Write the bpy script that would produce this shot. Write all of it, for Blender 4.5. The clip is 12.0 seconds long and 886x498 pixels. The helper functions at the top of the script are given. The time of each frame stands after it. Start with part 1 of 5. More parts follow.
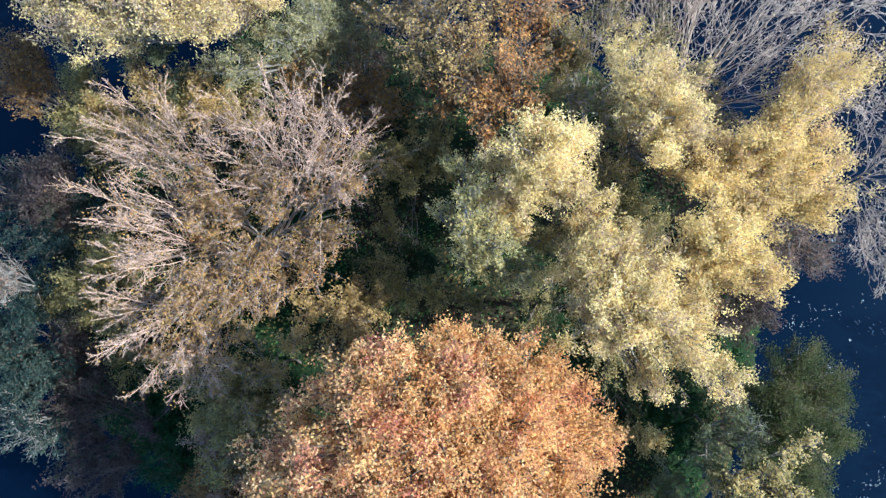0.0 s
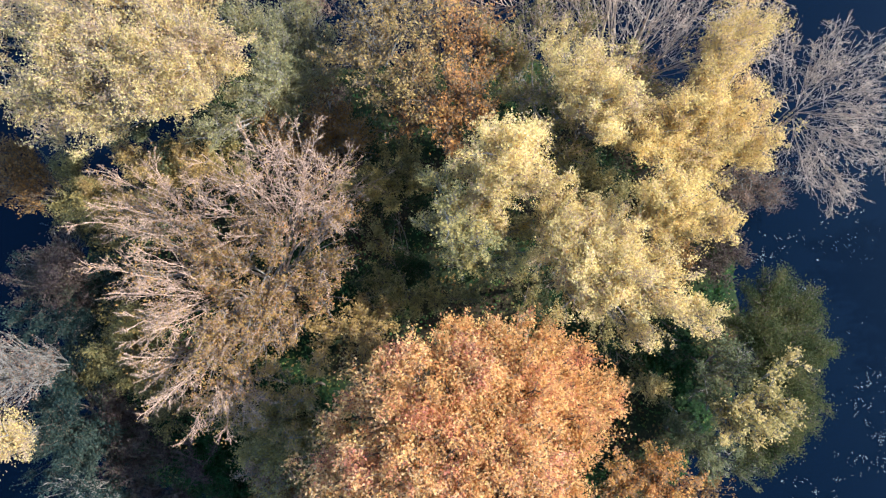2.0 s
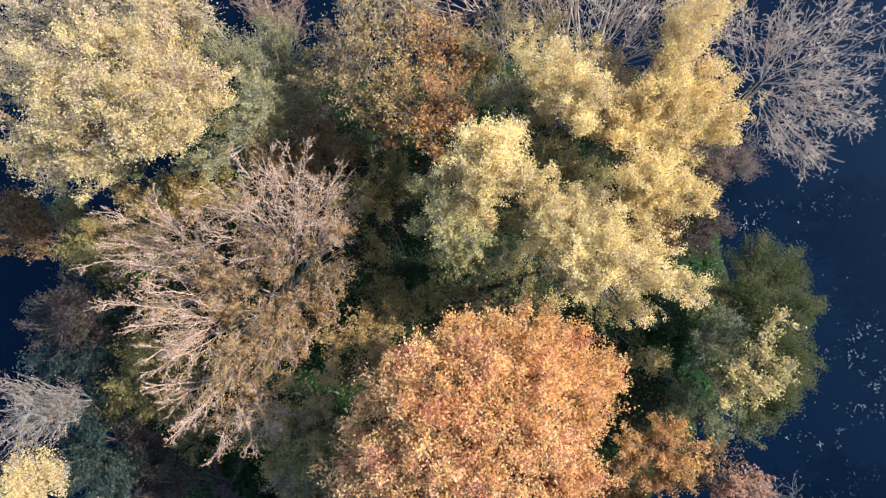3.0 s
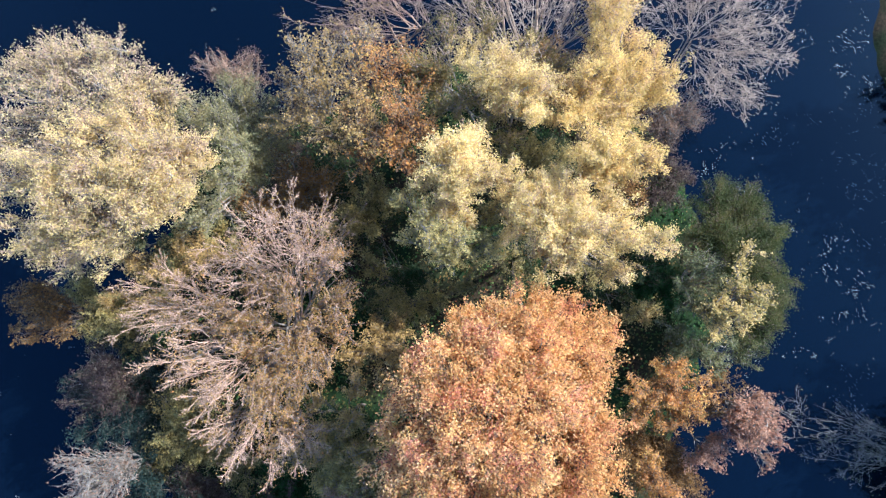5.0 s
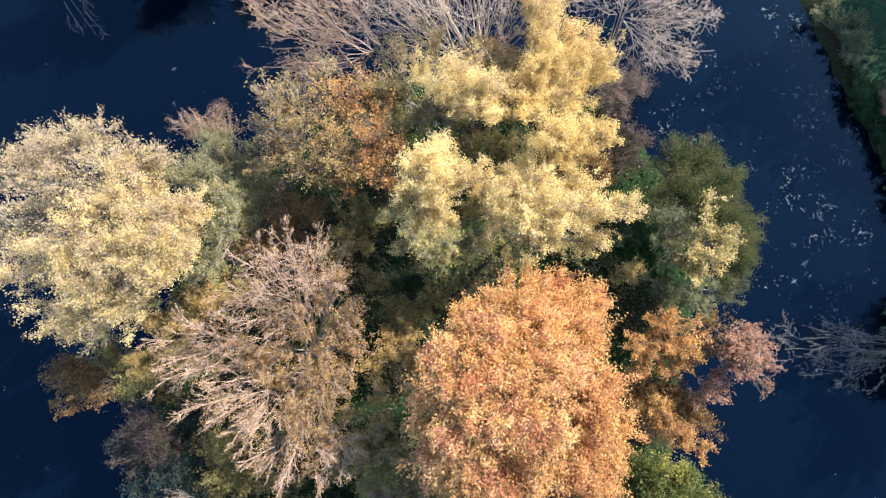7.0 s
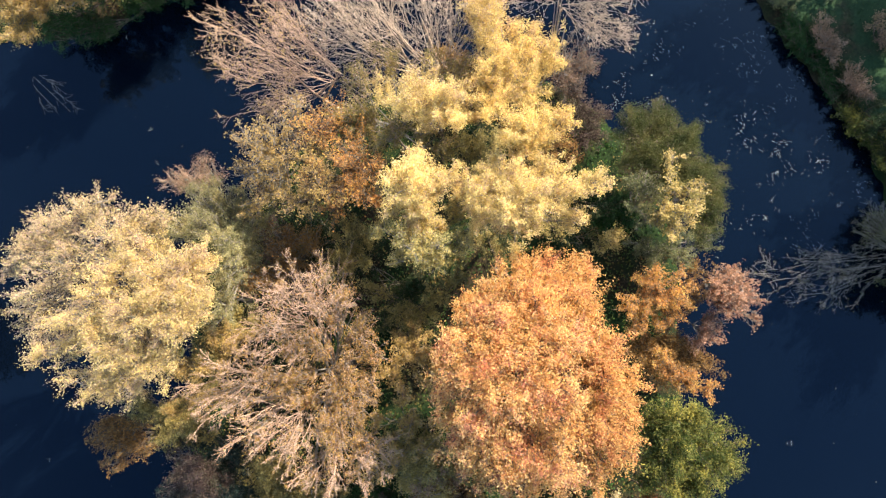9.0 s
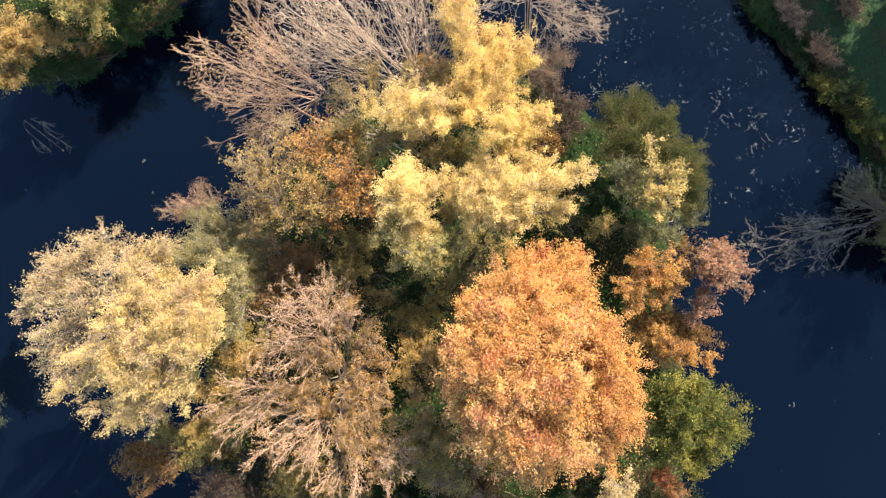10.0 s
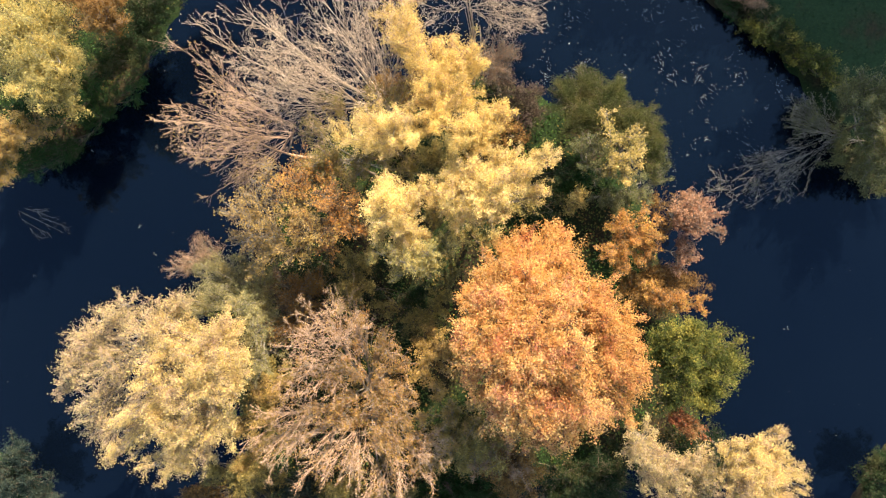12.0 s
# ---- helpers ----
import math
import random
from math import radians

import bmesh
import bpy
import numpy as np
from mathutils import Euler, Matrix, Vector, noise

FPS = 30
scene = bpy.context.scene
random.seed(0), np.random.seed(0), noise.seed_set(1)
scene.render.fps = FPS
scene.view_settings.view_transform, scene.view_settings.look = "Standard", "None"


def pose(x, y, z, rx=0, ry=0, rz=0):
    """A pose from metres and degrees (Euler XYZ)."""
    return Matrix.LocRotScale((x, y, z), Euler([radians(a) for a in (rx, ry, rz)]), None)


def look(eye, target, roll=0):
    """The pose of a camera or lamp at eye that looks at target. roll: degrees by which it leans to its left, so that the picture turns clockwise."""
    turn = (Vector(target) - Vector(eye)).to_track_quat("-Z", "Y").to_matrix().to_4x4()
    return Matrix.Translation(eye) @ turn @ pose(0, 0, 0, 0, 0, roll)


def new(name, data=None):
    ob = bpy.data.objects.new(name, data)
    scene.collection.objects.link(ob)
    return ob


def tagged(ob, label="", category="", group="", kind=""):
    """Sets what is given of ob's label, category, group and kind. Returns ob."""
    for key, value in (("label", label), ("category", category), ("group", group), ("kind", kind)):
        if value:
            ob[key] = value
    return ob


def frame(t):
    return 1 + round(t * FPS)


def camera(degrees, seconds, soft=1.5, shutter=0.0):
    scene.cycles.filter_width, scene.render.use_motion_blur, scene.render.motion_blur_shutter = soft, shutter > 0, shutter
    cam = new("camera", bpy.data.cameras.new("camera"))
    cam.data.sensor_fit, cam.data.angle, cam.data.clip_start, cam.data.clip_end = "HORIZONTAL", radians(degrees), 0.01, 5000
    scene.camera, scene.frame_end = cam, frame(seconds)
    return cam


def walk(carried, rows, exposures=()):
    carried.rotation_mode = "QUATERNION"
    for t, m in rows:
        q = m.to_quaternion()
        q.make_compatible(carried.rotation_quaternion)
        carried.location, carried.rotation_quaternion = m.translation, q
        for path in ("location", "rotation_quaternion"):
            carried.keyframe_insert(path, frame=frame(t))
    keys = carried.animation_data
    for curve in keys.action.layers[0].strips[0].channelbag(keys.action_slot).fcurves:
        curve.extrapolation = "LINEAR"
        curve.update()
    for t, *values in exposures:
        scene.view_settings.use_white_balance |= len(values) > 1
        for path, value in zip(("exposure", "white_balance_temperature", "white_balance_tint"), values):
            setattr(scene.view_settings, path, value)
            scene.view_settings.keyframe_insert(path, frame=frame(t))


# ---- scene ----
cam = camera(70.0, 12.0, soft=1.35)
# the drone climbs and turns: seconds, place in metres, turn in degrees
PATH = [
    (0.0, 0.000, 0.000, 37.916, 7.077, 1.791, 0.222),
    (0.5, -0.006, -0.028, 38.593, 7.005, 1.820, -2.523),
    (1.0, -0.002, -0.070, 39.273, 6.940, 1.909, -5.421),
    (1.5, 0.011, -0.123, 39.954, 6.872, 2.038, -8.423),
    (2.0, 0.031, -0.182, 40.635, 6.793, 2.191, -11.489),
    (2.5, 0.057, -0.243, 41.314, 6.697, 2.356, -14.583),
    (3.0, 0.088, -0.305, 41.991, 6.582, 2.521, -17.678),
    (3.5, 0.123, -0.363, 42.664, 6.446, 2.680, -20.754),
    (4.0, 0.161, -0.417, 43.334, 6.287, 2.825, -23.796),
    (4.5, 0.201, -0.464, 44.000, 6.107, 2.955, -26.793),
    (5.0, 0.243, -0.504, 44.662, 5.907, 3.066, -29.739),
    (5.5, 0.287, -0.535, 45.320, 5.691, 3.159, -32.634),
    (6.0, 0.330, -0.558, 45.976, 5.461, 3.234, -35.479),
    (6.5, 0.374, -0.573, 46.630, 5.222, 3.293, -38.279),
    (7.0, 0.418, -0.581, 47.283, 4.977, 3.338, -41.043),
    (7.5, 0.461, -0.584, 47.936, 4.729, 3.373, -43.780),
    (8.0, 0.504, -0.582, 48.591, 4.484, 3.400, -46.501),
    (8.5, 0.546, -0.578, 49.250, 4.243, 3.422, -49.219),
    (9.0, 0.587, -0.575, 49.915, 4.009, 3.442, -51.947),
    (9.5, 0.628, -0.577, 50.588, 3.784, 3.461, -54.697),
    (10.0, 0.669, -0.586, 51.273, 3.568, 3.480, -57.482),
    (10.5, 0.709, -0.607, 51.972, 3.359, 3.499, -60.312),
    (11.0, 0.751, -0.645, 52.687, 3.157, 3.516, -63.197),
    (11.5, 0.793, -0.704, 53.424, 2.955, 3.528, -66.143),
    (12.0, 0.837, -0.791, 54.184, 2.749, 3.528, -69.156),
]
walk(cam, [(t, pose(x, y, z, rx, ry, rz)) for t, x, y, z, rx, ry, rz in PATH],
     [(0, 1.6, 4780, 0), (2, 1.59, 5270, 4), (3, 1.61, 5350, 5.3), (5, 1.76, 5000, 6.7), (5.5, 1.79, 4950, 6.7), (6, 1.82, 5120, 6.7), (6.5, 1.84, 5350, 6.7), (7, 1.88, 5600, 5.2), (9, 1.95, 6600, 6.2), (10.5, 1.95, 7150, 6.2), (12, 1.94, 7550, 6.2)])

# ---- light ----
SUN_AZ, SUN_EL = -4.0, 36.0          # degrees, counter-clockwise from +x, and above the horizon
to_sun = Vector((math.cos(radians(SUN_AZ)) * math.cos(radians(SUN_EL)), math.sin(radians(SUN_AZ)) * math.cos(radians(SUN_EL)), math.sin(radians(SUN_EL))))
world = bpy.data.worlds.new("sky")
scene.world = world
world.use_nodes = True
sky = world.node_tree.nodes.new("ShaderNodeTexSky")
sky.sky_type, sky.sun_disc = "NISHITA", False
sky.sun_elevation, sky.sun_rotation = radians(SUN_EL), radians(90.0 - SUN_AZ)
world.node_tree.links.new(sky.outputs[0], world.node_tree.nodes["Background"].inputs[0])
world.node_tree.nodes["Background"].inputs[1].default_value = 0.15
lamp = bpy.data.lights.new("sun", "SUN")
lamp.energy, lamp.angle, lamp.color = 5.0, radians(0.53), (1.0, 0.87, 0.71)
sun = new("sun", lamp)
sun.matrix_world = look(to_sun * 120.0, (0, 0, 0))


# ---- materials ----
def material(name):
    m = bpy.data.materials.new(name)
    m.use_nodes = True
    nt = m.node_tree
    return m, nt, nt.nodes["Principled BSDF"], nt.nodes["Material Output"]


def node(nt, kind, **values):
    n = nt.nodes.new(kind)
    for key, value in values.items():
        n.inputs[key.replace("_", " ")].default_value = value
    return n


def ramp(nt, fac, stops):
    n = nt.nodes.new("ShaderNodeValToRGB")
    while len(n.color_ramp.elements) < len(stops):
        n.color_ramp.elements.new(0.5)
    for e, (p, c) in zip(n.color_ramp.elements, stops):
        e.position, e.color = p, (*c, 1.0)
    nt.links.new(fac, n.inputs[0])
    return n.outputs[0]


def leaf_material(name, colours, patch=1.4, through_light=0.55, rough=0.55):
    """Leaves: each takes its own tint from the colours, which drift over the crown too."""
    m, nt, p, out = material(name)
    geo = nt.nodes.new("ShaderNodeNewGeometry")
    tex = nt.nodes.new("ShaderNodeTexCoord")
    drift = node(nt, "ShaderNodeTexNoise", Scale=1.0 / patch, Detail=2.0)
    nt.links.new(tex.outputs["Object"], drift.inputs["Vector"])
    mix = nt.nodes.new("ShaderNodeMath")
    mix.operation = "MULTIPLY_ADD"
    mix.inputs[1].default_value = 0.65
    spread = nt.nodes.new("ShaderNodeMath")
    spread.operation = "MULTIPLY_ADD"
    spread.inputs[1].default_value, spread.inputs[2].default_value = 1.9, -0.77
    nt.links.new(drift.outputs[0], spread.inputs[0])
    nt.links.new(geo.outputs["Random Per Island"], mix.inputs[0])
    nt.links.new(spread.outputs[0], mix.inputs[2])
    n = len(colours)
    col = ramp(nt, mix.outputs[0], [(0.08 + 0.84 * i / max(1, n - 1), c) for i, c in enumerate(colours)])
    hue = nt.nodes.new("ShaderNodeHueSaturation")
    info = nt.nodes.new("ShaderNodeObjectInfo")
    val = nt.nodes.new("ShaderNodeMapRange")
    val.inputs["To Min"].default_value, val.inputs["To Max"].default_value = 0.85, 1.15
    nt.links.new(info.outputs["Random"], val.inputs["Value"])
    nt.links.new(val.outputs[0], hue.inputs["Value"])
    nt.links.new(col, hue.inputs["Color"])
    p.inputs["Roughness"].default_value, p.inputs["Specular IOR Level"].default_value = rough, 0.12
    nt.links.new(hue.outputs[0], p.inputs["Base Color"])
    thin = nt.nodes.new("ShaderNodeBsdfTranslucent")
    nt.links.new(hue.outputs[0], thin.inputs["Color"])
    both = nt.nodes.new("ShaderNodeMixShader")
    both.inputs[0].default_value = through_light
    nt.links.new(p.outputs[0], both.inputs[1])
    nt.links.new(thin.outputs[0], both.inputs[2])
    nt.links.new(both.outputs[0], out.inputs["Surface"])
    return m


def bark_material(name, dark, light):
    m, nt, p, out = material(name)
    tex = nt.nodes.new("ShaderNodeTexCoord")
    grain = node(nt, "ShaderNodeTexNoise", Scale=9.0, Detail=5.0)
    nt.links.new(tex.outputs["Object"], grain.inputs["Vector"])
    nt.links.new(ramp(nt, grain.outputs[0], [(0.3, dark), (0.7, light)]), p.inputs["Base Color"])
    p.inputs["Roughness"].default_value, p.inputs["Specular IOR Level"].default_value = 0.85, 0.25
    bump = node(nt, "ShaderNodeBump", Strength=0.4, Distance=0.02)
    nt.links.new(grain.outputs[0], bump.inputs["Height"])
    nt.links.new(bump.outputs[0], p.inputs["Normal"])
    return m


def ground_material():
    """Leaf litter and soil near the trees, with mossy and grassy stretches."""
    m, nt, p, out = material("woodland_ground")
    tex = nt.nodes.new("ShaderNodeTexCoord")
    big = node(nt, "ShaderNodeTexNoise", Scale=0.22, Detail=4.0)
    fine = node(nt, "ShaderNodeTexNoise", Scale=7.0, Detail=6.0)
    for n in (big, fine):
        nt.links.new(tex.outputs["Object"], n.inputs["Vector"])
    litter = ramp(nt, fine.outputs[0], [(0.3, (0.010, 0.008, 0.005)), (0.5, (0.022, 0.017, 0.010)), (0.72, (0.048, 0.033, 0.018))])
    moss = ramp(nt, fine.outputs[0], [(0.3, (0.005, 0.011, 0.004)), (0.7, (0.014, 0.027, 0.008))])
    mix = nt.nodes.new("ShaderNodeMix")
    mix.data_type = "RGBA"
    nt.links.new(ramp(nt, big.outputs[0], [(0.42, (0, 0, 0)), (0.58, (1, 1, 1))]), mix.inputs[0])
    nt.links.new(litter, mix.inputs[6])
    nt.links.new(moss, mix.inputs[7])
    nt.links.new(mix.outputs[2], p.inputs["Base Color"])
    p.inputs["Roughness"].default_value, p.inputs["Specular IOR Level"].default_value = 0.95, 0.1
    bump = node(nt, "ShaderNodeBump", Strength=0.6, Distance=0.05)
    nt.links.new(fine.outputs[0], bump.inputs["Height"])
    nt.links.new(bump.outputs[0], p.inputs["Normal"])
    return m


def water_material():
    m, nt, p, out = material("pond_water")
    tex = nt.nodes.new("ShaderNodeTexCoord")
    murk = node(nt, "ShaderNodeTexNoise", Scale=0.06, Detail=3.0)
    ripple = node(nt, "ShaderNodeTexNoise", Scale=2.2, Detail=3.0)
    for n in (murk, ripple):
        nt.links.new(tex.outputs["Object"], n.inputs["Vector"])
    nt.links.new(ramp(nt, murk.outputs[0], [(0.3, (0.0006, 0.0017, 0.0047)), (0.7, (0.0009, 0.0023, 0.0056))]), p.inputs["Base Color"])
    p.inputs["Roughness"].default_value, p.inputs["IOR"].default_value = 0.05, 1.333
    p.inputs["Specular Tint"].default_value = (0.34, 0.64, 1.0, 1.0)
    p.inputs["Specular IOR Level"].default_value = 0.39
    bump = node(nt, "ShaderNodeBump", Strength=0.05, Distance=0.02)
    nt.links.new(ripple.outputs[0], bump.inputs["Height"])
    nt.links.new(bump.outputs[0], p.inputs["Normal"])
    return m


def plain_material(name, dark, light, scale=3.0, rough=0.9):
    m, nt, p, out = material(name)
    tex = nt.nodes.new("ShaderNodeTexCoord")
    grain = node(nt, "ShaderNodeTexNoise", Scale=scale, Detail=6.0)
    nt.links.new(tex.outputs["Object"], grain.inputs["Vector"])
    nt.links.new(ramp(nt, grain.outputs[0], [(0.3, dark), (0.7, light)]), p.inputs["Base Color"])
    p.inputs["Roughness"].default_value, p.inputs["Specular IOR Level"].default_value = rough, 0.1
    return m


def lawn_material():
    """Short grass, with brown stretches for lying leaves, bare soil and painted-in shadow patches."""
    m, nt, p, out = material("grass_mat")
    tex = nt.nodes.new("ShaderNodeTexCoord")
    big = node(nt, "ShaderNodeTexNoise", Scale=0.28, Detail=4.0, Roughness=0.65)
    fine = node(nt, "ShaderNodeTexNoise", Scale=5.0, Detail=6.0)
    for n in (big, fine):
        nt.links.new(tex.outputs["Object"], n.inputs["Vector"])
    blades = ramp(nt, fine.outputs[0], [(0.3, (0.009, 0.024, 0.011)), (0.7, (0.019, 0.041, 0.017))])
    # brown of litter and soil, also standing in for tree shadows on the grass
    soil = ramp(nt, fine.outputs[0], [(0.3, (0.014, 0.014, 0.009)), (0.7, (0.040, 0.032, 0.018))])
    mix = nt.nodes.new("ShaderNodeMix")
    mix.data_type = "RGBA"
    nt.links.new(ramp(nt, big.outputs[0], [(0.50, (0, 0, 0)), (0.66, (1, 1, 1))]), mix.inputs[0])
    nt.links.new(blades, mix.inputs[6])
    nt.links.new(soil, mix.inputs[7])
    nt.links.new(mix.outputs[2], p.inputs["Base Color"])
    p.inputs["Roughness"].default_value, p.inputs["Specular IOR Level"].default_value = 0.9, 0.1
    bump = node(nt, "ShaderNodeBump", Strength=0.5, Distance=0.03)
    nt.links.new(fine.outputs[0], bump.inputs["Height"])
    nt.links.new(bump.outputs[0], p.inputs["Normal"])
    return m


YELLOW = leaf_material("leaf_pale_yellow", [(0.408, 0.289, 0.2), (0.459, 0.347, 0.147), (0.612, 0.463, 0.189), (0.714, 0.54, 0.221), (0.632, 0.492, 0.147), (0.775, 0.579, 0.326)])
GOLD = leaf_material("leaf_gold", [(0.428, 0.28, 0.158), (0.51, 0.357, 0.126), (0.673, 0.482, 0.168), (0.734, 0.54, 0.2), (0.632, 0.482, 0.147), (0.673, 0.473, 0.231)])
CREAM = leaf_material("leaf_cream", [(0.337, 0.241, 0.173), (0.459, 0.328, 0.205), (0.592, 0.444, 0.189), (0.694, 0.526, 0.21), (0.592, 0.463, 0.163), (0.53, 0.381, 0.226)])
PALE = leaf_material("leaf_grey_pink", [(0.33, 0.239, 0.177), (0.485, 0.361, 0.252), (0.525, 0.401, 0.252), (0.408, 0.342, 0.206)])
BLUSH = leaf_material("leaf_blush", [(0.34, 0.245, 0.165), (0.45, 0.34, 0.215), (0.54, 0.43, 0.21), (0.6, 0.475, 0.2), (0.42, 0.325, 0.205)])
ORANGE = leaf_material("leaf_orange", [(0.4, 0.149, 0.078), (0.55, 0.249, 0.106), (0.62, 0.328, 0.106), (0.6, 0.357, 0.156), (0.65, 0.407, 0.126), (0.52, 0.227, 0.078)])
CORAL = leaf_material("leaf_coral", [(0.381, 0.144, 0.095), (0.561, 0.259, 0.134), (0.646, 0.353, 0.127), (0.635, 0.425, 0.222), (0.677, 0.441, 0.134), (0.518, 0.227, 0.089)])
RUST = leaf_material("leaf_rust", [(0.15, 0.11, 0.07), (0.42, 0.175, 0.06), (0.52, 0.285, 0.08), (0.24, 0.17, 0.11), (0.60, 0.265, 0.07), (0.54, 0.36, 0.10)])
OLIVE = leaf_material("leaf_olive", [(0.138, 0.128, 0.054), (0.237, 0.201, 0.078), (0.35, 0.275, 0.108), (0.425, 0.317, 0.096)])
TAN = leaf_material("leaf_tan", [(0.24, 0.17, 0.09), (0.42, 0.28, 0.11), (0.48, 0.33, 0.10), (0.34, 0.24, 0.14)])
GREYGREEN = leaf_material("leaf_grey_green", [(0.065, 0.079, 0.042), (0.11, 0.122, 0.059), (0.169, 0.171, 0.081), (0.245, 0.226, 0.1)])
SAGE = leaf_material("leaf_sage", [(0.186, 0.169, 0.071), (0.316, 0.275, 0.109), (0.46, 0.376, 0.141), (0.546, 0.401, 0.135)])
# darker copy of SAGE, with the tree's shade put into the leaf colour
SHADED_SAGE = leaf_material("leaf_shaded_sage", [(0.142, 0.137, 0.068), (0.224, 0.211, 0.1), (0.33, 0.291, 0.137), (0.401, 0.319, 0.137)])
OLIVEGREEN = leaf_material("leaf_olive_green", [(0.03, 0.043, 0.014), (0.051, 0.064, 0.02), (0.085, 0.089, 0.029), (0.128, 0.115, 0.041)])
# western thickets: green leaves with the dark blue haze put into their colour
TEAL = leaf_material("leaf_hazed_blue_green", [(0.014, 0.027, 0.026), (0.027, 0.046, 0.039), (0.047, 0.066, 0.053), (0.078, 0.094, 0.067)])
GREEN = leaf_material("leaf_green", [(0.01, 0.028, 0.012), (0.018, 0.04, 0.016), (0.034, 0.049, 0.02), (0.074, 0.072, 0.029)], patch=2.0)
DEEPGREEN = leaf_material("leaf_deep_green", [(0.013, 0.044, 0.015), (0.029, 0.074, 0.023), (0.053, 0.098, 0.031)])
LIME = leaf_material("leaf_yellow_green", [(0.178, 0.162, 0.062), (0.38, 0.303, 0.102), (0.56, 0.416, 0.154), (0.626, 0.465, 0.205)])
PINK = leaf_material("leaf_pink", [(0.265, 0.131, 0.088), (0.398, 0.211, 0.136), (0.447, 0.27, 0.173), (0.348, 0.186, 0.109)])
RED = leaf_material("leaf_red", [(0.24, 0.07, 0.04), (0.38, 0.13, 0.06), (0.44, 0.24, 0.12), (0.30, 0.19, 0.08)])
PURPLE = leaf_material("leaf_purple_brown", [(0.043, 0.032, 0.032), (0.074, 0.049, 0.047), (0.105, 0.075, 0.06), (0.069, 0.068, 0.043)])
STRAW = leaf_material("leaf_straw_brown", [(0.17, 0.11, 0.065), (0.36, 0.21, 0.085), (0.45, 0.28, 0.075), (0.22, 0.17, 0.075), (0.45, 0.215, 0.075)])
LEAFGREEN = leaf_material("leaf_fresh_green", [(0.032, 0.053, 0.015), (0.077, 0.094, 0.023), (0.168, 0.17, 0.047), (0.35, 0.296, 0.066)])
DUSKY = leaf_material("leaf_dusky_pink", [(0.138, 0.097, 0.06), (0.253, 0.157, 0.11), (0.345, 0.216, 0.155), (0.196, 0.162, 0.08)])
BROWN = leaf_material("leaf_brown", [(0.102, 0.06, 0.025), (0.204, 0.111, 0.043), (0.306, 0.17, 0.051), (0.221, 0.145, 0.068)])
BARK_PALE = bark_material("bark_pale", (0.26, 0.19, 0.14), (0.54, 0.415, 0.31))
BARK_PINK = bark_material("bark_pink", (0.27, 0.17, 0.12), (0.49, 0.335, 0.238))
BARK_GREY = bark_material("bark_grey", (0.11, 0.095, 0.08), (0.25, 0.22, 0.19))
BARK_DARK = bark_material("bark_dark", (0.05, 0.04, 0.03), (0.16, 0.12, 0.09))
GROUND, WATER = ground_material(), water_material()
GRASS = lawn_material()
ASPHALT = plain_material("path_asphalt", (0.10, 0.10, 0.10), (0.17, 0.165, 0.16), 20.0)

# ---- ground and water ----
ISLAND = [(17.5, 2.0), (17.5, 5.5), (15.5, 9.5), (12.5, 12.5), (9.5, 15.0), (6.0, 17.0), (1.5, 18.0), (-2.0, 18.0), (-6.0, 18.5), (-10.0, 20.5), (-13.5, 20.0), (-15.5, 16.5), (-19.0, 13.0), (-23.0, 10.5), (-24.5, 6.5), (-25.0, 2.0), (-24.0, -3.0), (-21.0, -6.5), (-16.5, -8.0), (-14.0, -11.0), (-12.5, -15.0), (-9.5, -18.0), (-6.0, -22.0), (-1.5, -21.5), (3.0, -18.0), (6.5, -15.0), (10.0, -12.5), (12.5, -10.5), (15.0, -8.0), (16.5, -5.0), (17.0, -1.0)]
EAST_BANK = [(30.2, -8.5), (28.9, -13.1), (27.4, -17.1), (26.1, -19.2), (24.6, -21.5), (23.3, -22.7), (20.5, -25.3), (19.8, -27.5), (21.0, -32.3), (60.0, -30.0), (70.0, 10.0), (60.0, 30.0), (34.0, 2.0), (31.6, -4.5)]
NORTH_BANK = [(-9.7, 46.2), (-6.5, 42.8), (-3.0, 39.1), (1.3, 36.4), (5.6, 34.4), (9.9, 33.7), (14.8, 33.1), (18.1, 33.0), (28.0, 52.0), (30.0, 75.0), (-30.0, 75.0), (-30.0, 50.0)]
WEST_BANK = [(-28.4, 35.9), (-28.7, 31.3), (-30.4, 27.7), (-32.4, 26.3), (-50.0, 20.0), (-55.0, 40.0)]
SOUTH_BANK = [(1.6, -37.0), (-0.9, -35.6), (-3.5, -35.1), (-6.8, -35.3), (0.0, -60.0), (40.0, -60.0), (30.0, -38.0)]


def inside_distance(points, x, y):
    """Signed distance of the places (x, y) from the outline: plus inside."""
    best, odd = np.full(x.shape, 1e9), np.zeros(x.shape, bool)
    for (ax, ay), (bx, by) in zip(points, points[1:] + points[:1]):
        ux, uy = bx - ax, by - ay
        s = np.clip(((x - ax) * ux + (y - ay) * uy) / (ux * ux + uy * uy), 0, 1)
        best = np.minimum(best, np.hypot(x - ax - s * ux, y - ay - s * uy))
        cross = (ay > y) != (by > y)
        odd ^= cross & (x < (bx - ax) * (y - ay) / (by - ay + 1e-12) + ax)
    return np.where(odd, best, -best)


